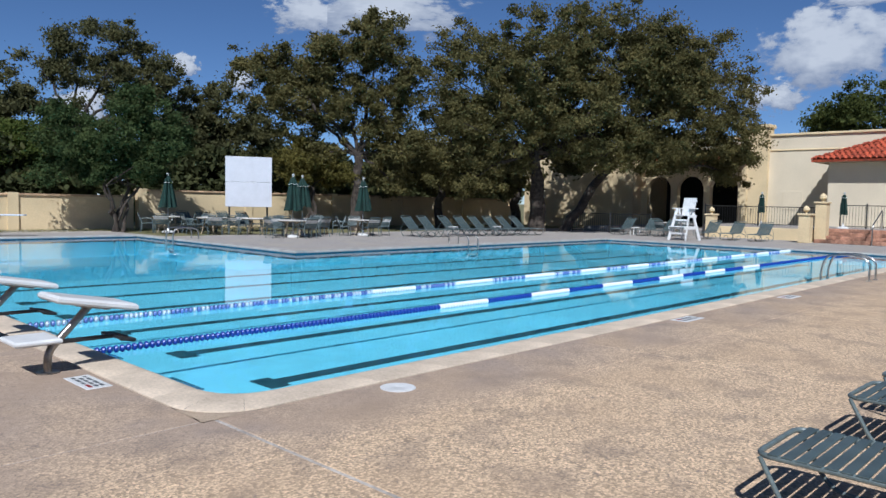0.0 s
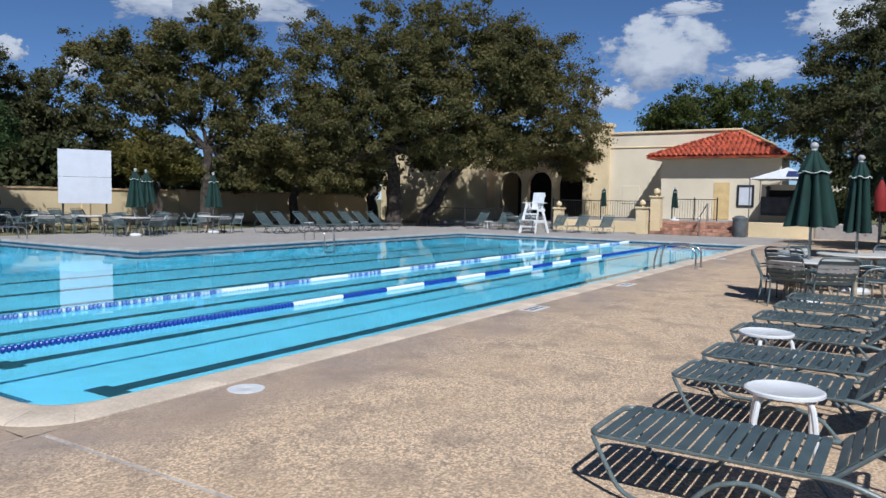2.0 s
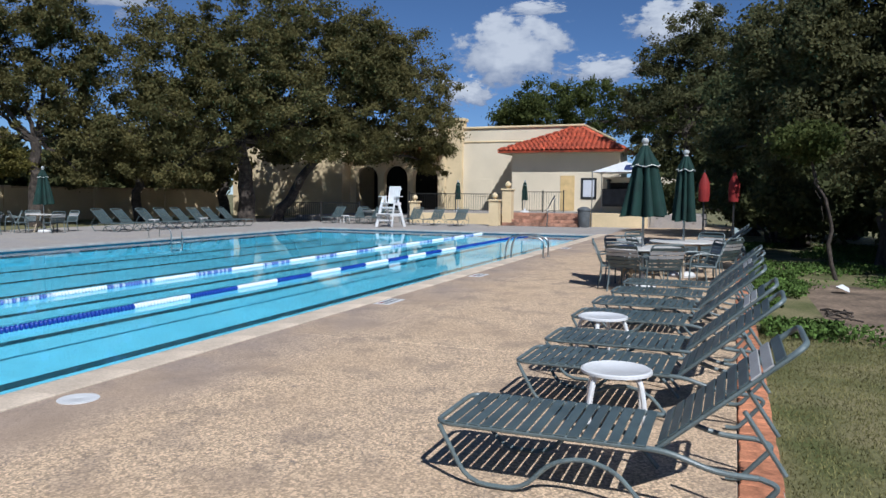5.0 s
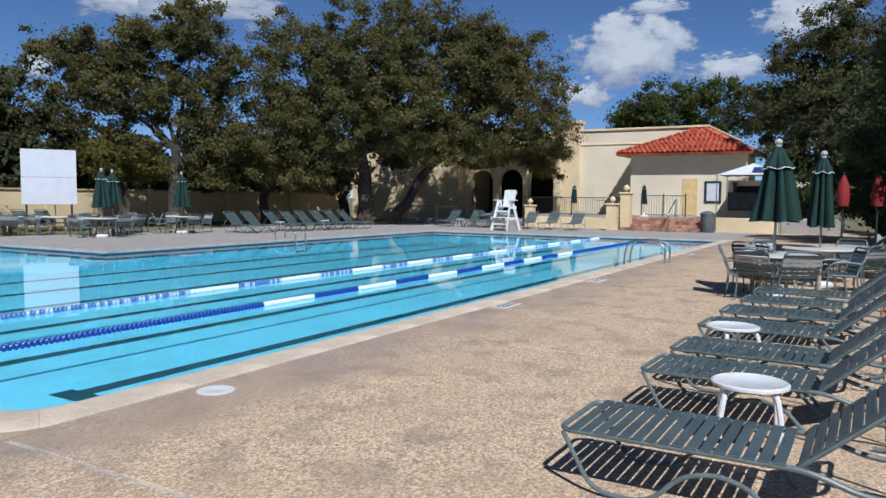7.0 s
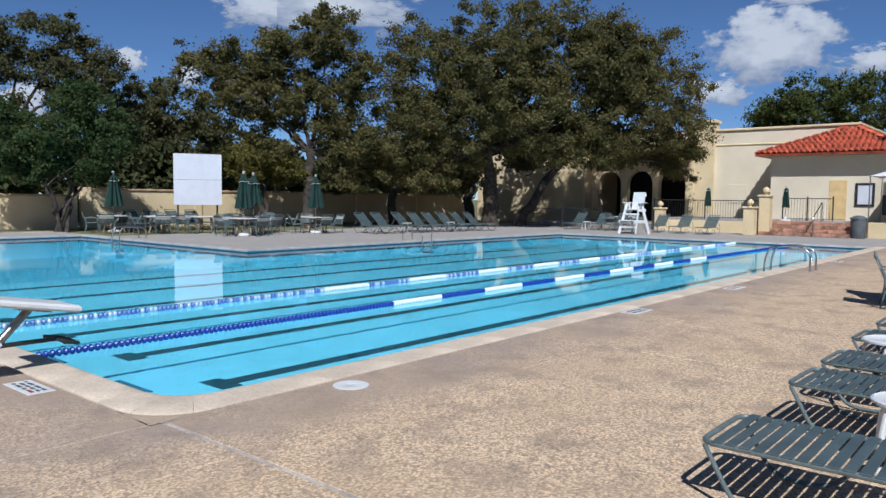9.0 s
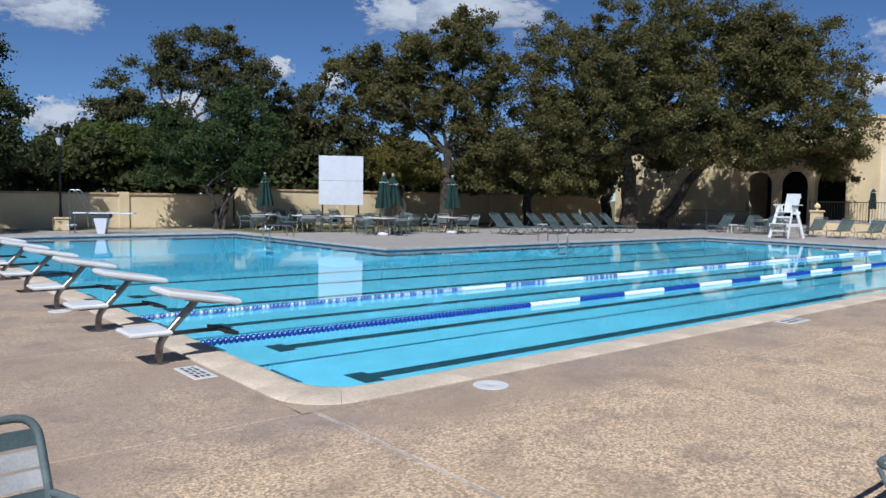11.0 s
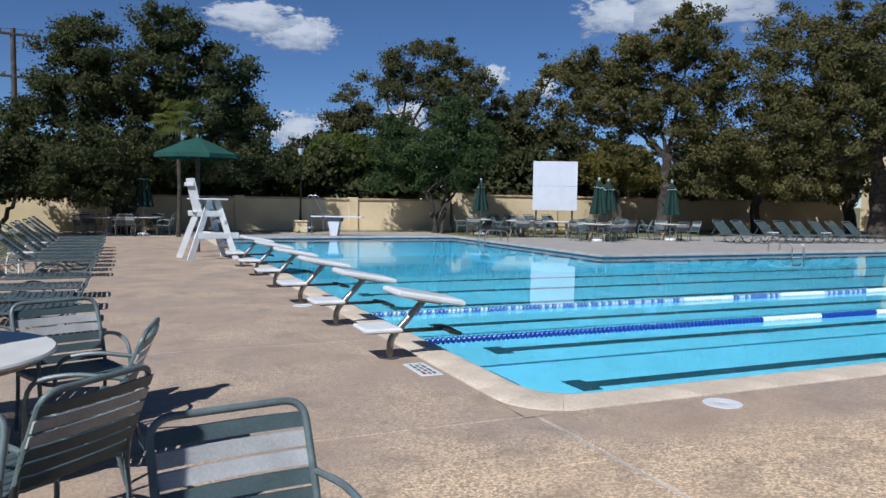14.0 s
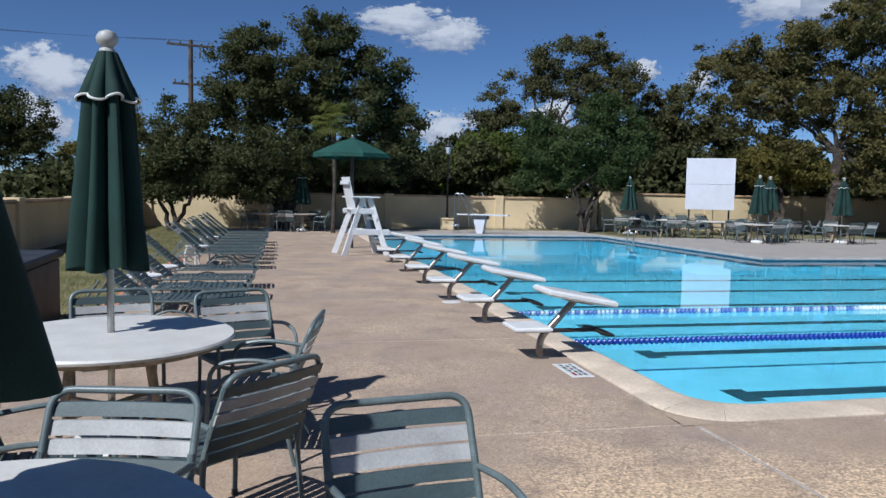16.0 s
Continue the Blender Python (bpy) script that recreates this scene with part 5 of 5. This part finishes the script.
# arcade: wall with arched openings
def arcade(parent, x, y0, y1, z0, z1, openings, thick, material):
    ys = y0
    for c, hw, spring in openings:
        part("arcade_pier", Geo().box(x, x + thick, ys, c - hw, z0, z1), material, parent)
        K = 12
        p, q = [], []
        for i in range(K + 1):
            a, za = c - hw * math.cos(math.pi * i / K), spring + hw * math.sin(math.pi * i / K)
            p += [(x, a, za), (x, a, z1), (x + thick, a, z1), (x + thick, a, za)]
        for i in range(K):
            q += [(i * 4 + k, i * 4 + (k + 1) % 4, i * 4 + 4 + (k + 1) % 4, i * 4 + 4 + k) for k in range(4)]
        part("arch", Geo().add(p, q), material, parent, "round stucco arch")
        ys = c + hw
    part("arcade_pier", Geo().box(x, x + thick, ys, y1, z0, z1), material, parent)


arcade(bld, BX - 0.4, 11.7, 19.3, 0.3, 4.75, [(13.2, 0.95, 2.85), (15.55, 0.95, 2.85), (17.9, 0.9, 2.85)], 0.45, M_STUCCO)
# back wall and ceiling carry the shade behind the arches as colour
part("arcade_back", Geo().box(BX + 3.6, BX + 3.8, 11.0, 19.3, 0, 4), M_DARK, bld, "arcade back wall coloured near-black for the shade inside")
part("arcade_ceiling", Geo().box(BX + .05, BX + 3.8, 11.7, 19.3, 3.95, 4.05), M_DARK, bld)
part("end_wall", Geo().box(BX - 1.6, BX + 10, 19.3, 29.0, -0.1, 5.9), M_STUCCO, bld)
part("end_cap", Geo().box(BX - 1.72, BX + 10, 19.2, 29.1, 5.9, 6.05, 0.02), M_STUCCO, bld)


def tile_roof(name, parent, corners, ridge, nx, ny):
    """Barrel tiles laid in courses between eave and ridge of one slope. corners: eave left, eave right; ridge: left, right."""
    a, b, c, d = [Vector(p) for p in (*corners, *ridge)]
    nrm = (b - a).cross(c - a).normalized()
    if nrm.z < 0:
        nrm = -nrm
    bed = Geo().add([tuple(a), tuple(b), tuple(d), tuple(c), tuple(a - nrm * 0.12), tuple(b - nrm * 0.12), tuple(d - nrm * .12), tuple(c - nrm * .12)], [(0, 1, 2, 3), (7, 6, 5, 4), (0, 4, 5, 1), (1, 5, 6, 2), (2, 6, 7, 3), (3, 7, 4, 0)])
    slope = part(name, bed, M_ROOF, parent, "red clay barrel-tile roof slope")
    tile = Geo()
    K = 5
    p = []
    for y, r in ((0, 0.5), (1, 0.43)):
        p += [(0.5 - r * math.cos(math.pi * k / K), y, 0.75 * r * math.sin(math.pi * k / K)) for k in range(K + 1)]
    tile.add(p, [(k, k + 1, K + 2 + k, K + 1 + k) for k in range(K)])
    me = tile.mesh("roof_tile", M_ROOF)
    rg = random.Random(3)
    for j in range(ny):
        v = j / ny
        l, r = a.lerp(c, v), b.lerp(d, v)
        l2 = a.lerp(c, (j + 1.15) / ny)
        W = (r - l).length
        n = max(1, round(W / ((b - a).length / nx)))
        ux, uy = (r - l) / n, (c - a).normalized() * ((c - a).length / ny * 1.15)
        uz = nrm * (W / n)
        for i in range(n):
            ob = part("roof_tile", me, M_ROOF, slope)
            o = l + ux * i + nrm * (0.015 + 0.01 * rg.random())
            up = (nrm.cross((b - a).normalized())).normalized()
            up = up if up.dot(c - a) > 0 else -up
            uy2 = up * (uy.dot(up))
            ob.matrix_basis = Matrix(((ux.x, uy2.x, uz.x, o.x), (ux.y, uy2.y, uz.y, o.y), (ux.z, uy2.z, uz.z, o.z), (0, 0, 0, 1)))
    return slope


# wing with a hipped roof
WXF = 43.8
part("wing_wall", Geo().box(WXF, BX, -0.9, 5.95, -0.1, 4.35), M_STUCCO2, bld)
part("soffit", Geo().box(WXF - 0.85, BX, -1.2, 6.6, 4.35, 4.47, 0.02), M_WOOD, bld, "brown timber eaves")
part("wing_door", Geo().box(WXF - 0.03, WXF, 1.87, 2.77, 0.75, 2.95, 0.01), M_BUFF, bld)
EV, RZ = WXF - 0.92, 6.12
tile_roof("roof_slope", bld, ((EV, 6.65, 4.47), (EV, -1.25, 4.47)), ((BX - 0.1, 2.7, RZ), (BX - 0.1, 2.0, RZ)), 26, 10)
tile_roof("roof_slope", bld, ((BX - 0.05, 6.65, 4.47), (EV, 6.65, 4.47)), ((BX - 0.05, 2.7, RZ), (BX - 0.15, 2.7, RZ)), 12, 10)
tile_roof("roof_slope", bld, ((EV, -1.25, 4.47), (BX + 2.0, -1.25, 4.47)), ((BX - 0.15, 2.0, RZ), (BX + 2.0, 2.0, RZ)), 15, 10)
tile_roof("arcade_roof", bld, ((BX - 1.0, 19.2, 4.6), (BX - 1.0, 11.75, 4.6)), ((BX + 0.7, 19.2, 5.4), (BX + 0.7, 11.75, 5.4)), 24, 5)
part("wall_panel", Geo().box(BX - 0.03, BX, 8.3, 9.5, 1.6, 2.8, 0.01), M_STUCCO2, bld, "slightly paler painted patch on the wall")

# raised terrace with low wall, steps and pillars
terr = structure("terrace", Geo().box(38.6, WXF - 0.01, -6, 11.0, -0.3, 0.7).box(38.7, BX - 0.42, 11.0, 19.0, -0.3, 0.3), M_FARDECK, "raised concrete terrace in front of the clubhouse")
structure("terrace_wall", Geo().box(38.2, 38.5, 5.0, 10.4, -0.1, 0.62, 0.02).box(36.6, 38.5, 4.7, 5.0, -.1, .62, .02).box(38.1, 38.5, -3.2, 0.1, -0.1, 0.75, 0.02), M_STUCCO, "low cream stucco terrace wall")
steps = thing("terrace_steps", "broad rough red-brown stone steps up to the terrace", "steps")
for i in range(4):
    z0, z1 = i * 0.175, (i + 1) * 0.175
    part("tread", Geo().box(36.9 + i * 0.42, 38.7, 0.3, 4.5, z0, z1 - 0.004), M_STONE, steps)
    rs = random.Random(i)
    y = 0.32
    while y < 4.3:
        w = rs.uniform(0.35, 0.7)
        part("stone", Geo().box(36.9 + i * 0.42 - 0.02, 36.9 + i * 0.42 + 0.38, y, min(4.48, y + w - 0.02), z0 + 0.01, z1 + 0.006, 0.012), M_STONE, steps)
        y += w


def pillar(x, y, h, w, ball):
    ob = thing("pillar", "cream stucco gate pillar with a ball finial", "pillar", "gate pillars", Matrix.Translation((x, y, 0)))
    part("shaft", Geo().box(-w, w, -w, w, 0, h, 0.02), M_STUCCO, ob)
    part("cap", Geo().box(-w - .06, w + .06, -w - .06, w + .06, h, h + 0.1, 0.02), M_STUCCO, ob)
    part("finial", Geo().lathe([(0.06, h + 0.1), (0.05, h + 0.16), (ball, h + 0.16 + ball * 0.6), (ball * 0.95, h + 0.16 + ball * 1.3), (0.03, h + 0.16 + ball * 2)], 16), M_STUCCO, ob)


pillar(36.4, 4.75, 1.35, 0.26, 0.16), pillar(37.4, 4.3, 1.95, 0.26, 0.18), pillar(38.4, 10.4, 1.2, 0.24, 0.16)


def iron_fence(x, y0, y1, z0, z1, label):
    ob = thing("iron_fence", label, "fence", "iron fences by the terrace")
    n = int((y1 - y0) / 0.14)
    part("rail", Geo().tube([(x, y0, z1), (x, y1, z1)], 0.022, 6).tube([(x, y0, z0 + 0.1), (x, y1, z0 + 0.1)], 0.018, 6), M_IRON, ob)
    me = Geo().tube([(0, 0, z0), (0, 0, z1)], 0.010, 4).mesh("baluster", M_IRON)
    for i in range(n + 1):
        b = part("baluster", me, M_IRON, ob)
        b.location = (x, y0 + (y1 - y0) * i / n, 0)
    for y in (y0, (y0 + y1) / 2, y1):
        part("post", Geo().box(x - 0.03, x + 0.03, y - 0.03, y + 0.03, z0 - 0.05, z1 + 0.12), M_IRON, ob)


iron_fence(38.9, 5.0, 11.0, 0.7, 1.75, "black iron fence along the terrace edge")
iron_fence(40.8, 1.9, 4.4, 0.7, 1.9, "black iron fence above the stone steps")
iron_fence(36.6, 13.2, 18.5, 0.0, 1.15, "black iron fence in the shade of the oak")
part("hand_rail", Geo().tube(rounded([(36.8, 1.9, 0), (36.8, 1.9, 0.95), (38.5, 1.9, 1.7), (38.5, 1.9, 0.7)], 0.15), 0.03, 8), M_STEEL, steps, "steel hand rail")


def bin_(x, y):
    ob = thing("waste_bin", "grey cylindrical waste bin beside the steps", "bin", m=Matrix.Translation((x, y, 0)))
    part("body", Geo().lathe([(0.3, 0), (0.33, 0.05), (0.34, 0.85), (0.36, 0.87), (0.36, 0.92)], 20), M_GREYBIN, ob)
    part("lid", Geo().lathe([(0.37, 0.92), (0.37, 0.97), (0.2, 1.08), (0.05, 1.1)], 20), M_GREYBIN, ob)


bin_(37.2, 0.0)

# kiosk with a white canopy
ki = thing("kiosk", "small cream snack kiosk with dark window frames and equipment", "kiosk")
part("body", Geo().box(40.6, 43.6, -4.6, -0.4, 0.0, 2.75), M_STUCCO2, ki)
wf = part("window_frame", Geo().box(WXF - 0.06, WXF, 0.5, 1.45, 1.5, 1.62, 0.01).box(WXF - 0.06, WXF, 0.5, 1.45, 2.68, 2.8, 0.01).box(WXF - 0.06, WXF, 0.5, 0.62, 1.62, 2.68, 0.01).box(WXF - 0.06, WXF, 1.33, 1.45, 1.62, 2.68, 0.01), M_IRON, bld, "dark window frame")
part("pane", Geo().box(WXF - 0.03, WXF - 0.005, 0.62, 1.33, 1.62, 2.68), M_PANEL, wf, "pale notice behind the frame")
# flat near-black panel in place of the shade within the opening
part("hatch", Geo().box(40.57, 40.6, -2.6, -0.7, 1.25, 2.45), M_DARK, ki, "serving hatch as a near-black panel for the shade inside")
part("counter", Geo().box(40.0, 40.6, -3.6, -0.5, 1.1, 1.2, 0.01), M_IRON, ki)
part("grill", Geo().box(39.9, 40.5, -1.9, -0.5, 1.2, 2.1, 0.04), M_CHARCOAL, ki, "dark cooking equipment")
part("chimney", Geo().lathe([(0.09, 2.1), (0.09, 2.5), (0.14, 2.52), (0.14, 2.6), (0.05, 2.66)], 10, Matrix.Translation((40.2, -0.8, 0))), M_CHARCOAL, ki)
part("cooler", Geo().box(39.5, 40.3, -3.1, -2.2, 0.0, 1.35, 0.03), M_GREYBIN, ki, "grey cooler")
cano = thing("canopy_tent", "white and navy peaked canopy tent over the kiosk", "tent")
part("roof", Geo().add([(38.0, -0.2, 2.98), (38.0, -3.4, 2.98), (41.2, -3.4, 2.98), (41.2, -0.2, 2.98), (39.6, -1.8, 3.62)], [(0, 1, 4), (1, 2, 4), (2, 3, 4), (3, 0, 4)]), M_WHITE, cano, smooth=False)
part("printed_panel", Geo().add([(38.2, -1.9, 3.1), (38.2, -2.9, 3.1), (39.0, -2.3, 3.4), (39.0, -1.9, 3.4)], [(0, 1, 2, 3)]), M_NAVY, cano, "navy print")
for x, y in ((38.05, -0.25), (38.05, -3.35), (41.15, -3.35), (41.15, -0.25)):
    part("leg", Geo().tube([(x, y, 0.0), (x, y, 2.98)], 0.025, 6), M_STEEL, cano)
# red umbrellas glimpsed under the trees
for x, y in ((18.7, -6.7), (18.7, -7.45)):
    ob = thing("red_umbrella", "closed red umbrella in the shade of the trees", "umbrella", "closed red umbrellas", Matrix.Translation((x, y, 0)))
    part("pole", Geo().tube([(0, 0, 0), (0, 0, 2.4)], 0.025, 8), M_IRON, ob)
    part("canopy", Geo().lathe([(0.13, 1.55), (0.15, 1.75), (0.14, 2.05), (0.07, 2.22), (0.03, 2.32)], 14), M_RED, ob)

# dark box behind the near tables
ob = thing("storage_bench", "dark grey storage box on the deck behind the tables", "storage box", m=pose(-5.9, 1.7, 0, 0, 0, 4))
part("body", Geo().box(-0.8, 0.6, -1.2, 1.2, -0.03, 0.78, 0.02), M_CHARCOAL, ob)
part("lid", Geo().box(-0.84, 0.64, -1.24, 1.24, 0.79, 0.88, 0.02), M_CHARCOAL, ob)

# utility pole beyond the left wall
ob = thing("utility_pole", "weathered timber utility pole with two crossarms", "utility pole", m=pose(-9.45, 52.4, 0, 0, 0, 10))
part("mast", Geo().tube([(0, 0, 0), (0, 0, 13.0)], [0.24, 0.17], 10), M_POLE, ob)
for z, w in ((12.5, 1.7), (9.6, 1.3)):
    arm = part("crossarm", Geo().box(-w, w, -0.16, -0.02, z, z + 0.16, 0.01), M_POLE, ob)
    for x in (-w + 0.15, -w * 0.45, w * 0.45, w - 0.15):
        part("insulator", Geo().lathe([(0.04, z + 0.16), (0.09, z + 0.22), (0.06, z + 0.3), (0.08, z + 0.34), (0.03, z + 0.42)], 8, Matrix.Translation((x, -0.09, 0))), M_GREYBIN, arm)
for i, x in enumerate((-1.5, -0.7, 0.8, 1.5)):
    a, b = Vector((-9.45 + x, 52.3, 12.95)), Vector((-60 + x, 38, 14.5))
    ob2 = thing("power_line", "thin dark power line strung from the pole", "cable", "power lines")
    part("wire", Geo().tube([a.lerp(b, u) - Vector((0, 0, 6 * u * (1 - u))) for u in [k / 10 for k in range(11)]], 0.007, 4), M_IRON, ob2)

# palm behind the lifeguard's umbrella
rng = np.random.default_rng(5)
ob = thing("palm_tree", "fan palm with pale green fronds and a slim trunk", "palm", m=Matrix.Translation((-0.55, 23.74, -0.03)))
part("trunk", Geo().tube([(0, 0, 0), (0.05, 0, 2), (0, 0, 4.6)], [0.1, 0.08, 0.09], 10), M_BARK, ob)
for k in range(34):
    a, e = rng.uniform(0, 2 * math.pi), rng.uniform(-0.5, 1.2)
    d = Vector((math.cos(a) * math.cos(e), math.sin(a) * math.cos(e), math.sin(e)))
    s = d.cross(Vector((0, 0, 1))).normalized()
    up = s.cross(d)
    g = Geo()
    o = Vector((0, 0, 4.6)) + d * 0.55
    for j in range(13):
        f = (j - 6) / 6 * 1.2
        v = (d * math.cos(f) + s * math.sin(f))
        tip = o + v * 0.62 - Vector((0, 0, 0.12 + 0.15 * abs(f)))
        q = o + v * 0.3 + up * 0.03
        w = v.cross(up).normalized() * 0.025
        g.add([tuple(o), tuple(q + w), tuple(tip), tuple(q - w)], [(0, 1, 2, 3)])
    g.tube([(0, 0, 4.6), tuple(o)], 0.012, 4)
    part("frond", g, M_FROND, ob, smooth=False)


# ================= clouds =================
def cloud_material():
    m = bpy.data.materials.new("cloud_backdrop")
    m.use_nodes = True
    n, l = m.node_tree.nodes, m.node_tree.links
    n.remove(n["Principled BSDF"])
    co = n.new("ShaderNodeTexCoord")
    oi = n.new("ShaderNodeObjectInfo")
    off = n.new("ShaderNodeVectorMath")
    off.operation = "MULTIPLY_ADD"
    off.inputs[1].default_value = (3.1, 3.1, 3.1)
    l.new(co.outputs["Object"], off.inputs[0])
    sc = n.new("ShaderNodeMath")
    sc.operation = "MULTIPLY"
    sc.inputs[1].default_value = 90
    l.new(oi.outputs["Random"], sc.inputs[0])
    l.new(sc.outputs[0], off.inputs[2])
    t = n.new("ShaderNodeTexNoise")
    t.inputs["Scale"].default_value, t.inputs["Detail"].default_value, t.inputs["Roughness"].default_value = 1.0, 9, 0.6
    l.new(off.outputs[0], t.inputs["Vector"])
    ln = n.new("ShaderNodeVectorMath")
    ln.operation = "LENGTH"
    l.new(co.outputs["Object"], ln.inputs[0])
    d = n.new("ShaderNodeMath")
    d.operation = "MULTIPLY_ADD"
    d.inputs[1].default_value, d.inputs[2].default_value = -0.6, 0.36
    l.new(ln.outputs["Value"], d.inputs[0])
    s = n.new("ShaderNodeMath")
    s.operation = "ADD"
    l.new(t.outputs["Fac"], s.inputs[0]), l.new(d.outputs[0], s.inputs[1])
    r = n.new("ShaderNodeMapRange")
    r.interpolation_type = "SMOOTHSTEP"
    r.inputs[1].default_value, r.inputs[2].default_value = 0.40, 0.56
    l.new(s.outputs[0], r.inputs[0])
    # cloud shading painted into the glow: brighter upwards, grey-blue towards the base
    c = n.new("ShaderNodeValToRGB")
    c.color_ramp.elements[0].position, c.color_ramp.elements[0].color = 0.35, (0.36, 0.42, 0.55, 1)
    c.color_ramp.elements[1].position, c.color_ramp.elements[1].color = 0.78, (0.80, 0.83, 0.88, 1)
    zz = n.new("ShaderNodeSeparateXYZ")
    l.new(co.outputs["Object"], zz.inputs[0])
    sh = n.new("ShaderNodeMath")
    sh.operation = "MULTIPLY_ADD"
    sh.inputs[1].default_value = 0.3
    l.new(zz.outputs[2], sh.inputs[0]), l.new(s.outputs[0], sh.inputs[2])
    l.new(sh.outputs[0], c.inputs[0])
    em = n.new("ShaderNodeEmission")
    em.inputs[1].default_value = 0.6
    l.new(c.outputs[0], em.inputs[0])
    tp = n.new("ShaderNodeBsdfTransparent")
    mx = n.new("ShaderNodeMixShader")
    l.new(r.outputs[0], mx.inputs[0]), l.new(tp.outputs[0], mx.inputs[1]), l.new(em.outputs[0], mx.inputs[2])
    l.new(mx.outputs[0], n["Material Output"].inputs[0])
    return m


M_CLOUD = cloud_material()
EYE0 = Vector((-2.5, -7.3, 1.67))
CLOUDS = [
    (-42.0, 14.3, 8.4, 2.9),
    (-73.7, 10.9, 6.3, 4.0),
    (-80.6, 9.4, 3.8, 1.5),
    (-85.4, 12.5, 4.8, 2.4),
    (-20.5, 6.1, 2.3, 2.1),
    (-27.2, 9.4, 1.5, 1.2),
    (-31.1, 8.6, 1.3, 1.3),
    (-8.8, 13.0, 4.8, 1.6),
    (-13.1, 12.0, 2.8, 1.7),
    (-12.2, 5.1, 3.8, 2.1),
    (15.6, 7.7, 3.8, 2.4),
    (16.5, 4.6, 3.6, 2.9),
    (-36.5, 13.6, 4.6, 2.1),
    (-75.3, 13.9, 3.0, 0.8),
    (-70.3, 7.9, 2.8, 1.7),
    (-12.0, 12.1, 4.1, 1.9),
]
sheet = Geo().add([(-1.2, 0, -1.2), (1.2, 0, -1.2), (1.2, 0, 1.2), (-1.2, 0, 1.2)], [(0, 1, 2, 3)]).mesh("backdrop_cloud", M_CLOUD)
for i, (az, el, w, h) in enumerate(CLOUDS):
    a, e = radians(az), radians(el)
    D = 1500
    o = EYE0 + Vector((-math.sin(a) * math.cos(e), math.cos(a) * math.cos(e), math.sin(e))) * D
    ob = tagged(new("backdrop_cloud", sheet), "white cumulus cloud far off in the blue sky", "cloud", "clouds", kind="structure")
    ob.matrix_world = Matrix.Translation(o) @ Matrix.Rotation(a, 4, "Z") @ Matrix.Diagonal((D * math.tan(radians(w)), 1, D * math.tan(radians(h)), 1))
    ob.visible_shadow = False
